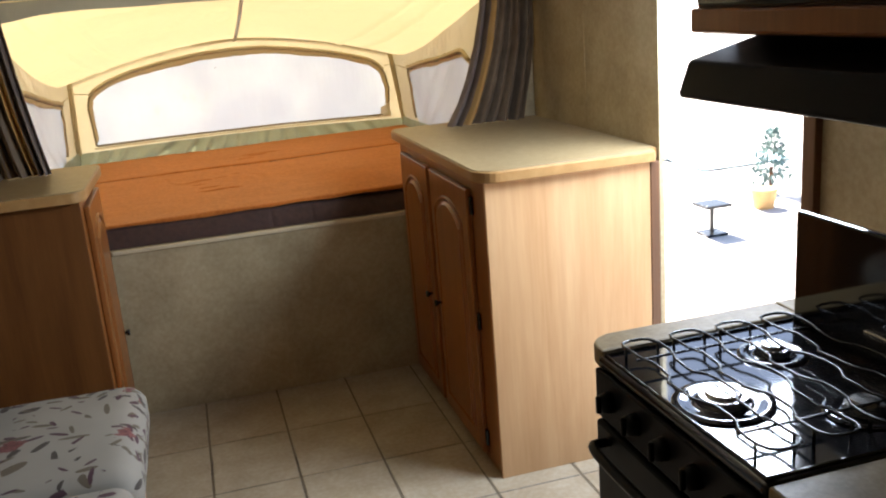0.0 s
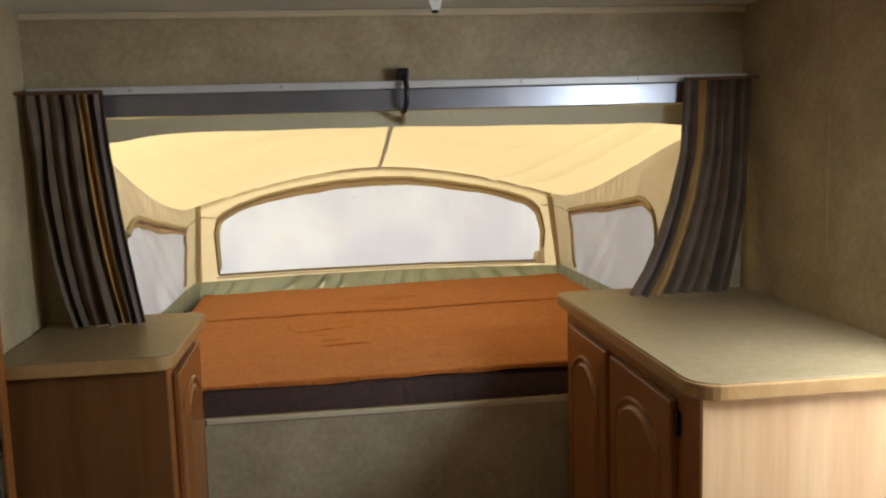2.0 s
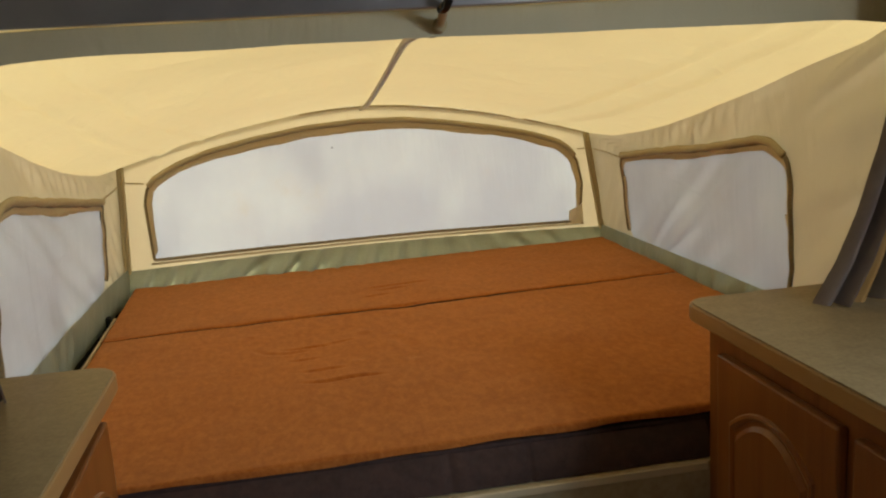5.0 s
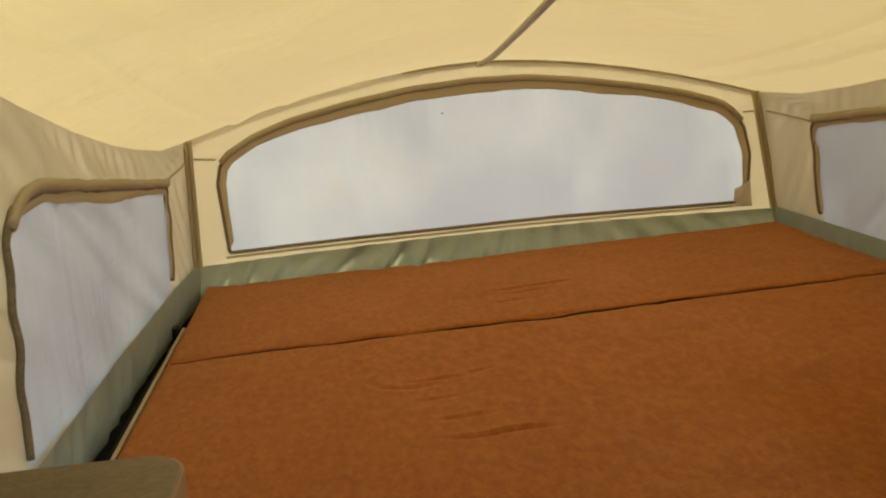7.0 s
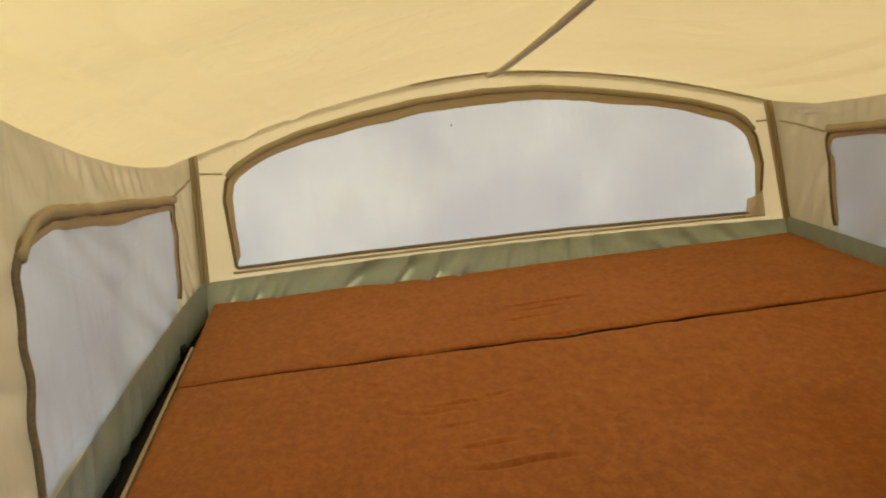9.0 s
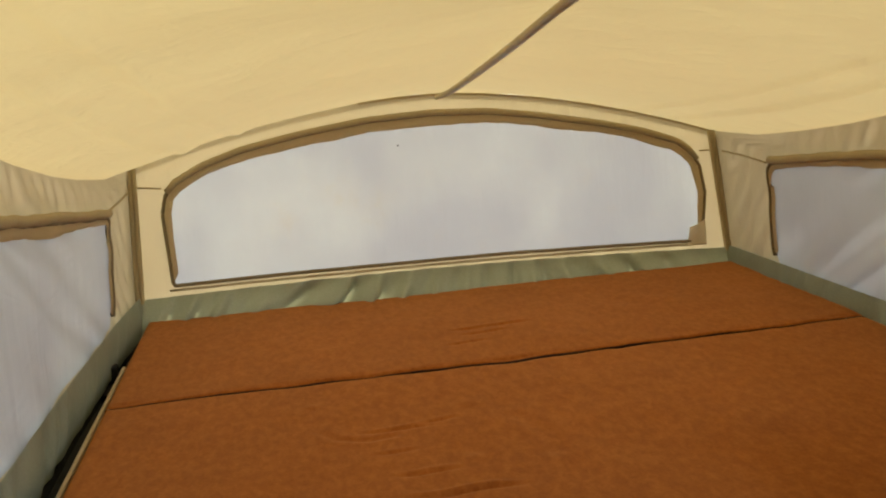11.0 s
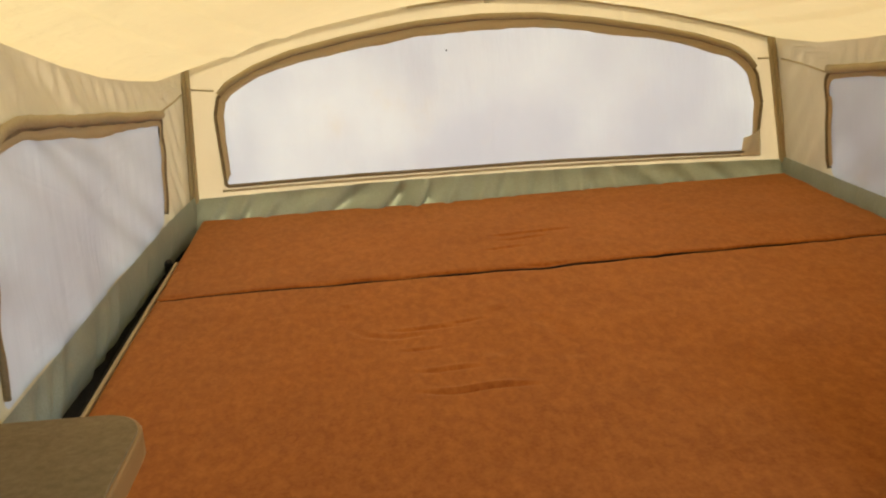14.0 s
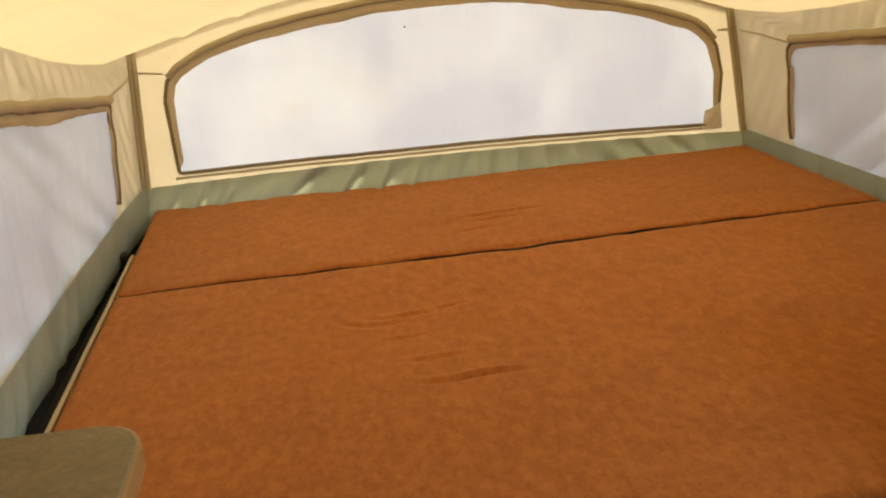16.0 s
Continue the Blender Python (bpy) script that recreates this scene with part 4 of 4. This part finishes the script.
# ---- sofa and window dressing ----
def cushion(x0, x1, y0, y1, z0, z1, r, seed, puff=0.012):
    bm = box(x0, x1, y0, y1, z0, z1)
    bmesh.ops.subdivide_edges(bm, edges=bm.edges, cuts=18, use_grid_fill=True)
    c, h = Vector(((x0 + x1) / 2, (y0 + y1) / 2, (z0 + z1) / 2)), Vector(((x1 - x0) / 2, (y1 - y0) / 2, (z1 - z0) / 2))
    for v in bm.verts:
        d = v.co - c
        core = Vector([max(-(k - r), min(k - r, q)) for k, q in zip(h, d)])
        out = d - core
        if out.length > 1e-6:
            d = core + out.normalized() * r
        q = Vector((d.x / h.x, d.y / h.y, d.z / h.z))
        grow = puff * (1 - q.x ** 2) * (1 - q.y ** 2) if abs(q.z) > 0.5 else 0.5 * puff * (1 - q.z ** 2)
        d += Vector((0, 0, math.copysign(grow, q.z))) if abs(q.z) > 0.5 else out.normalized() * grow if out.length > 1e-6 else Vector()
        v.co = c + d + Vector((0, 0, 0.006 * noise.noise(v.co * 7 + Vector((seed, 0, 0)))))
    return bm


sofa = thing("sofa", (-0.10, 1.6, 0), "built-in sofa with cream floral cushions along the side wall", "sofa")
part("base", box(XL + 0.014, 0.105, 0.75, 2.43, 0.0, 0.295, 0.004), WOOD_DOOR, sofa, "oak sofa base")
for a, b, s in ((1.835, 2.455, 1), (1.215, 1.83, 2), (0.78, 1.21, 3)):
    part("seat_cushion", cushion(-0.30, 0.152, a, b, 0.298, 0.452, 0.05, s), FLORAL, sofa, "cream seat cushion printed with leaves and red blooms", True)
for a, b, s in ((1.60, 2.39, 4), (0.80, 1.59, 5)):
    ob = part("back_cushion", cushion(-0.055, 0.055, a, b, 0.0, 0.40, 0.045, s), FLORAL, sofa, "cream floral back cushion leaning on the wall", True)
    ob.data.transform(Matrix.Translation((-0.328, 0, 0.385)) @ Matrix.Rotation(radians(-6), 4, "Y"))

dressing = thing("window_lambrequin", (-0.36, 1.9, 0.30), "floral padded window surround with wooden edges on the side wall", "window valance")
part("side_board", box(-0.378, -0.342, 2.672, 2.698, 0.30, 1.515, 0.006), FLORAL, dressing, "floral padded upright")
part("wood_edge", box(-0.392, -0.379, 2.660, 2.702, 0.30, 1.515, 0.003), WOOD_DOOR, dressing)
part("wood_edge", box(-0.341, -0.330, 2.665, 2.702, 0.30, 1.515, 0.003), WOOD_DOOR, dressing)
part("top_board", cushion(-0.386, -0.328, 1.30, 2.704, 1.512, 1.665, 0.015, 8, 0.003), FLORAL, dressing, "floral padded top valance", True)

# ---- kitchen by the entrance ----
kitchen = thing("kitchen_counter", (1.41, 0.40, 0), "dark kitchen base with a pale laminate top beside the stove", "kitchen counter")
part("base", box(1.075, XR - 0.002, -0.9, 1.205, 0.0, 0.812, 0.003), WOOD_DARK, kitchen)
part("top_end", prism(rounded([(1.475, 1.152, 0), (1.475, 1.232, 0), (1.056, 1.232, 0.06), (1.056, 1.152, 0)]), 0.815, 0.852, 0.005, 2), LAMINATE, kitchen, "rounded end of the laminate top")
part("top_back", box(1.476, XR - 0.002, 0.65, 1.232, 0.815, 0.852, 0.004), LAMINATE, kitchen)
part("top_run", box(1.045, XR - 0.002, -0.9, 0.648, 0.815, 0.852, 0.005), LAMINATE, kitchen)

stove = thing("gas_stove", (1.26, 0.90, 0.30), "glossy black three-burner gas stove with wire grates and oven", "stove")
SX0, SX1, SY0, SY1, SZ = 1.045, 1.474, 0.655, 1.148, 0.848
part("oven_body", box(SX0 + 0.008, SX1, SY0, SY1, 0.30, SZ - 0.02, 0.004), BLACK_PLASTIC, stove)
bm = box(SX0, SX1, SY0, SY1, SZ - 0.02, SZ, 0.008, 3)
part("cooktop", bm, ENAMEL, stove, "glossy black enamel top")
part("rim", tube([(SX0 + 0.012, SY0 + 0.012, SZ + 0.001), (SX1 - 0.012, SY0 + 0.012, SZ + 0.001), (SX1 - 0.012, SY1 - 0.012, SZ + 0.001), (SX0 + 0.012, SY1 - 0.012, SZ + 0.001)], 0.004, 6, True), ENAMEL, stove)
panel = part("control_panel", box(SX0 - 0.006, SX0 + 0.008, SY0, SY1, 0.735, SZ - 0.022, 0.004), BLACK_PLASTIC, stove)
for k in range(5):
    y = SY0 + 0.06 + 0.093 * k
    kb = cyl((SX0 - 0.006, y, 0.782), (SX0 - 0.026, y, 0.782), 0.020, 20, 0.017)
    box(SX0 - 0.034, SX0 - 0.024, y - 0.004, y + 0.004, 0.766, 0.798, 0.002, bm=kb)
    part("knob", kb, BLACK_PLASTIC, panel, "black control knob", True)
oven = part("oven_door", box(SX0 - 0.010, SX0 + 0.007, SY0 + 0.006, SY1 - 0.006, 0.36, 0.728, 0.006), HOOD_BLACK, stove, "black glass oven door")
hb = tube(smooth_line([(SX0 - 0.012, SY0 + 0.05, 0.700), (SX0 - 0.045, SY0 + 0.07, 0.702), (SX0 - 0.050, (SY0 + SY1) / 2, 0.704), (SX0 - 0.045, SY1 - 0.07, 0.702), (SX0 - 0.012, SY1 - 0.05, 0.700)], 8), 0.009, 8)
part("handle", hb, BLACK_PLASTIC, oven, "", True)
for x, y, r in ((1.134, 0.885, 0.040), (1.315, 1.012, 0.030), (1.300, 0.772, 0.030)):
    ring = bmesh.new()
    prof = [(r * 2.0, 0.0005), (r * 1.9, 0.004), (r * 1.6, 0.0025), (r * 1.25, -0.002), (r * 1.05, 0.001)]
    rows = [[ring.verts.new((x + a * math.cos(2 * math.pi * k / 40), y + a * math.sin(2 * math.pi * k / 40), SZ + 0.002 + h)) for k in range(40)] for a, h in prof]
    for one, two in zip(rows, rows[1:]):
        for k in range(40):
            ring.faces.new((one[k], one[(k + 1) % 40], two[(k + 1) % 40], two[k]))
    burner = part("burner", ring, ENAMEL, stove, "recessed burner bowl", True)
    cap = cyl((x, y, SZ), (x, y, SZ + 0.016), r, 32, r * 0.94)
    cyl((x, y, SZ + 0.016), (x, y, SZ + 0.022), r * 0.72, 32, r * 0.66, cap)
    part("burner_cap", cap, CHROME, burner, "bright metal burner head")


def grate(x0, x1):
    """A long wire loop over the burners, with kinks that hold the pans."""
    z = SZ + 0.030
    y0, y1 = SY0 + 0.030, SY1 - 0.028
    kink = [(0.0, 0.0), (0.16, 0.0), (0.20, 0.012), (0.34, 0.012), (0.40, -0.006), (0.58, -0.006), (0.63, 0.011), (0.76, 0.011), (0.81, 0.0), (1.0, 0.0)]

    def wire(x, turn):
        return [(x + turn * lerp(k / 24, kink), y0 + (y1 - y0) * k / 24, z - 0.004 * max(0, math.sin(k / 24 * 12.56))) for k in range(2, 23)]

    one, two = wire(x0, 1), wire(x1, -1)
    r = (x1 - x0) * 0.32
    far = [(a, b, z - 0.002) for a, b in ((x0, y1 - r), (x0 + r * 0.3, y1 - r * 0.3), (x0 + r, y1), (x1 - r, y1), (x1 - r * 0.3, y1 - r * 0.3), (x1, y1 - r))]
    near = [(a, b, z - 0.002) for a, b in ((x1, y0 + r), (x1 - r * 0.3, y0 + r * 0.3), (x1 - r, y0), (x0 + r, y0), (x0 + r * 0.3, y0 + r * 0.3), (x0, y0 + r))]
    loop = [q for q in one if y0 + r < q[1] < y1 - r] + far + [q for q in reversed(two) if y0 + r < q[1] < y1 - r] + near
    bm = tube(loop, 0.0026, 8, True)
    for x, y in ((x0, y0 + r + 0.01), (x1, y0 + r + 0.01), (x0, y1 - r - 0.01), (x1, y1 - r - 0.01)):
        cyl((x, y, SZ - 0.001), (x, y, z - 0.001), 0.0026, 8, bm=bm)
    return bm


for k in range(4):
    a = SX0 + 0.028 + 0.094 * k
    part("grate", grate(a, a + 0.062), BLACK_METAL, stove, "black bent-wire grate", True)
for y in (SY0 + 0.10, SY1 - 0.10):
    part("grate_bar", tube([(SX0 + 0.026, y, SZ + 0.022), (SX1 - 0.03, y, SZ + 0.022)], 0.0026, 7), BLACK_METAL, stove)
part("lid", box(SX1 - 0.026, SX1 - 0.008, SY0 + 0.004, SY1 - 0.012, SZ + 0.001, 1.066, 0.006), ENAMEL, stove, "raised black glass stove lid")
part("lid_catch", box(SX1 - 0.034, SX1 - 0.027, 0.86, 0.94, 0.885, 0.897, 0.003), CHROME, stove, "bright metal catch on the lid")

hood = thing("range_hood", (1.52, 0.91, 1.285), "black metal range hood under the microwave", "range hood")
bm = bmesh.new()
rows = []
for z, i in ((1.284, 0.0), (1.290, -0.004), (1.350, 0.010), (1.391, 0.095)):
    rows.append([bm.verts.new(p) for p in ((1.258 + i, 0.60 + i, z), (XR - 0.003, 0.60 + i, z), (XR - 0.003, 1.216 - i, z), (1.258 + i, 1.216 - i, z))])
for one, two in zip(rows, rows[1:]):
    for k in range(4):
        bm.faces.new((one[k], one[(k + 1) % 4], two[(k + 1) % 4], two[k]))
bm.faces.new(rows[0])
bm.faces.new(rows[-1])
bmesh.ops.recalc_face_normals(bm, faces=bm.faces)
bmesh.ops.bevel(bm, geom=bm.edges[:], offset=0.004, segments=2, profile=0.5, affect="EDGES")
part("canopy", bm, HOOD_BLACK, hood)
part("filter", box(1.36, 1.70, 0.70, 1.10, 1.279, 1.283), GREY_METAL, hood, "grey mesh filter under the hood")
cupboard = thing("microwave_cupboard", (1.53, 0.86, 1.395), "dark wall cupboard holding a black microwave over the hood", "cupboard")
part("case", box(1.285, XR - 0.003, 0.50, 1.212, 1.394, ZC - 0.001, 0.014), WOOD_DARK, cupboard)
part("frame", box(1.270, 1.286, 0.52, 1.204, 1.398, 1.440, 0.006), WOOD_DOOR, cupboard, "reddish oak lower rail")
front = part("microwave_front", box(1.268, 1.285, 0.53, 1.180, 1.443, ZC - 0.06, 0.005), ENAMEL, cupboard, "black glass microwave front")
for k in range(7):
    part("vent_slot", box(1.2655, 1.2685, 0.60, 1.12, 1.455 + 0.014 * k, 1.462 + 0.014 * k, 0.001), BLACK_PLASTIC, front)

# ---- ceiling light ----
lamp = thing("ceiling_light", (0.76, 2.72, ZC), "white plastic ceiling light, unlit, with a hanging switch", "ceiling light")
bm = bmesh.new()
bmesh.ops.create_uvsphere(bm, u_segments=40, v_segments=16, radius=1)
bmesh.ops.transform(bm, matrix=Matrix.Translation((0.78, 2.76, ZC - 0.003)) @ Matrix.Diagonal((0.15, 0.15, 0.040, 1)), verts=bm.verts)
bmesh.ops.bisect_plane(bm, geom=bm.verts[:] + bm.edges[:] + bm.faces[:], plane_co=(0, 0, ZC - 0.003), plane_no=(0, 0, 1), clear_outer=True)
part("cover", bm, WHITE, lamp, "", True)
part("mount", box(0.60, 0.93, 2.60, 2.93, ZC - 0.012, ZC - 0.001, 0.004), WHITE, lamp)
part("switch", prism([(0.732, ZC - 0.012), (0.778, ZC - 0.012), (0.766, 1.848), (0.744, 1.848)], 2.90, 2.925, 0.002, 1, "y"), WHITE, lamp, "white switch stem")
part("tip", box(0.747, 0.763, 2.905, 2.92, 1.842, 1.848, 0.001), BLACK_PLASTIC, lamp)
panel_vent = thing("ceiling_hatch", (0.20, 2.55, ZC), "flat white ceiling hatch frame", "ceiling hatch")
part("frame", box(-0.10, 0.52, 2.20, 2.90, ZC - 0.016, ZC - 0.001, 0.005), WHITE, panel_vent)

# ---- outside the entrance ----
bm = sheet(1, 1, lambda u, v: (-300 + 600 * u, -300 + 600 * v, -0.62))
structure("ground", bm, CONCRETE, "pale sunlit concrete yard outside the entrance", "ground")
stool = thing("step_stool", (4.55, 6.30, -0.62), "small dark metal step stool on the yard", "step stool")
part("top", box(4.43, 4.67, 6.18, 6.42, -0.37, -0.345, 0.006), BLACK_METAL, stool)
part("stem", cyl((4.55, 6.30, -0.60), (4.55, 6.30, -0.369), 0.018, 12), BLACK_METAL, stool)
part("foot", box(4.45, 4.65, 6.20, 6.40, -0.62, -0.598, 0.006), BLACK_METAL, stool)
shrub = thing("shrub", (5.85, 7.30, -0.62), "small grey-green shrub in the yard", "shrub")
part("stem", cyl((5.85, 7.30, -0.62), (5.85, 7.30, -0.35), 0.02, 8), WOOD_DARK, shrub)
rng = random.Random(5)
bm = bmesh.new()
for k in range(220):
    h = rng.random()
    a, r = rng.uniform(0, 6.28), (0.05 + 0.17 * (1 - h) ** 0.8) * math.sqrt(rng.random())
    c = Vector((5.85 + r * math.cos(a), 7.30 + r * math.sin(a), -0.52 + 0.55 * h))
    m = Matrix.Translation(c) @ Euler((rng.uniform(0, 3), rng.uniform(0, 3), a)).to_matrix().to_4x4()
    vs = [bm.verts.new(m @ Vector(p)) for p in ((-0.04, 0, 0), (0, -0.018, 0.008), (0.045, 0, 0), (0, 0.018, 0.008))]
    bm.faces.new(vs)
part("crown", bm, SHRUB, shrub)
bucket = thing("bucket", (5.45, 6.85, -0.62), "orange plastic bucket beside the shrub", "bucket")
part("shell", cyl((5.45, 6.85, -0.62), (5.45, 6.85, -0.44), 0.09, 20, 0.12), ORANGE, bucket)
part("rim", tube([(5.45 + 0.121 * math.cos(k * 0.314), 6.85 + 0.121 * math.sin(k * 0.314), -0.442) for k in range(20)], 0.008, 6, True), ORANGE, bucket)
tarp = thing("tarpaulin", (6.4, 9.1, -0.62), "pale blue tarpaulin lying on the yard", "tarpaulin")
part("sheet", sheet(14, 8, lambda u, v: (5.9 + 1.2 * u, 8.6 + 1.0 * v, -0.60 + 0.07 * max(0, noise.noise(Vector((u * 4, v * 3, 1)))) + 0.06 * math.sin(math.pi * u) * math.sin(math.pi * v))), TARP, tarp, "", True)

# ---- floor tiles ----
TX, TY = 0.2833, 0.362
xs = [x for x in [0.301 + TX * k for k in range(-4, 8)] if XL + 0.02 < x < XR - 0.02]
ys = [y for y in [2.853 + TY * k for k in range(-16, 1)] if YB + 0.02 < y]
xs, ys = [XL + 0.001, *xs, XR - 0.001], [YB + 0.001, *ys, YE - 0.001]
for xa, xb in zip(xs, xs[1:]):
    for ya, yb in zip(ys, ys[1:]):
        part("tile", box(xa + 0.004, xb - 0.004, ya + 0.0025, yb - 0.0025, -0.0028, 0.0, 0.0022, 1), TILE, floor)
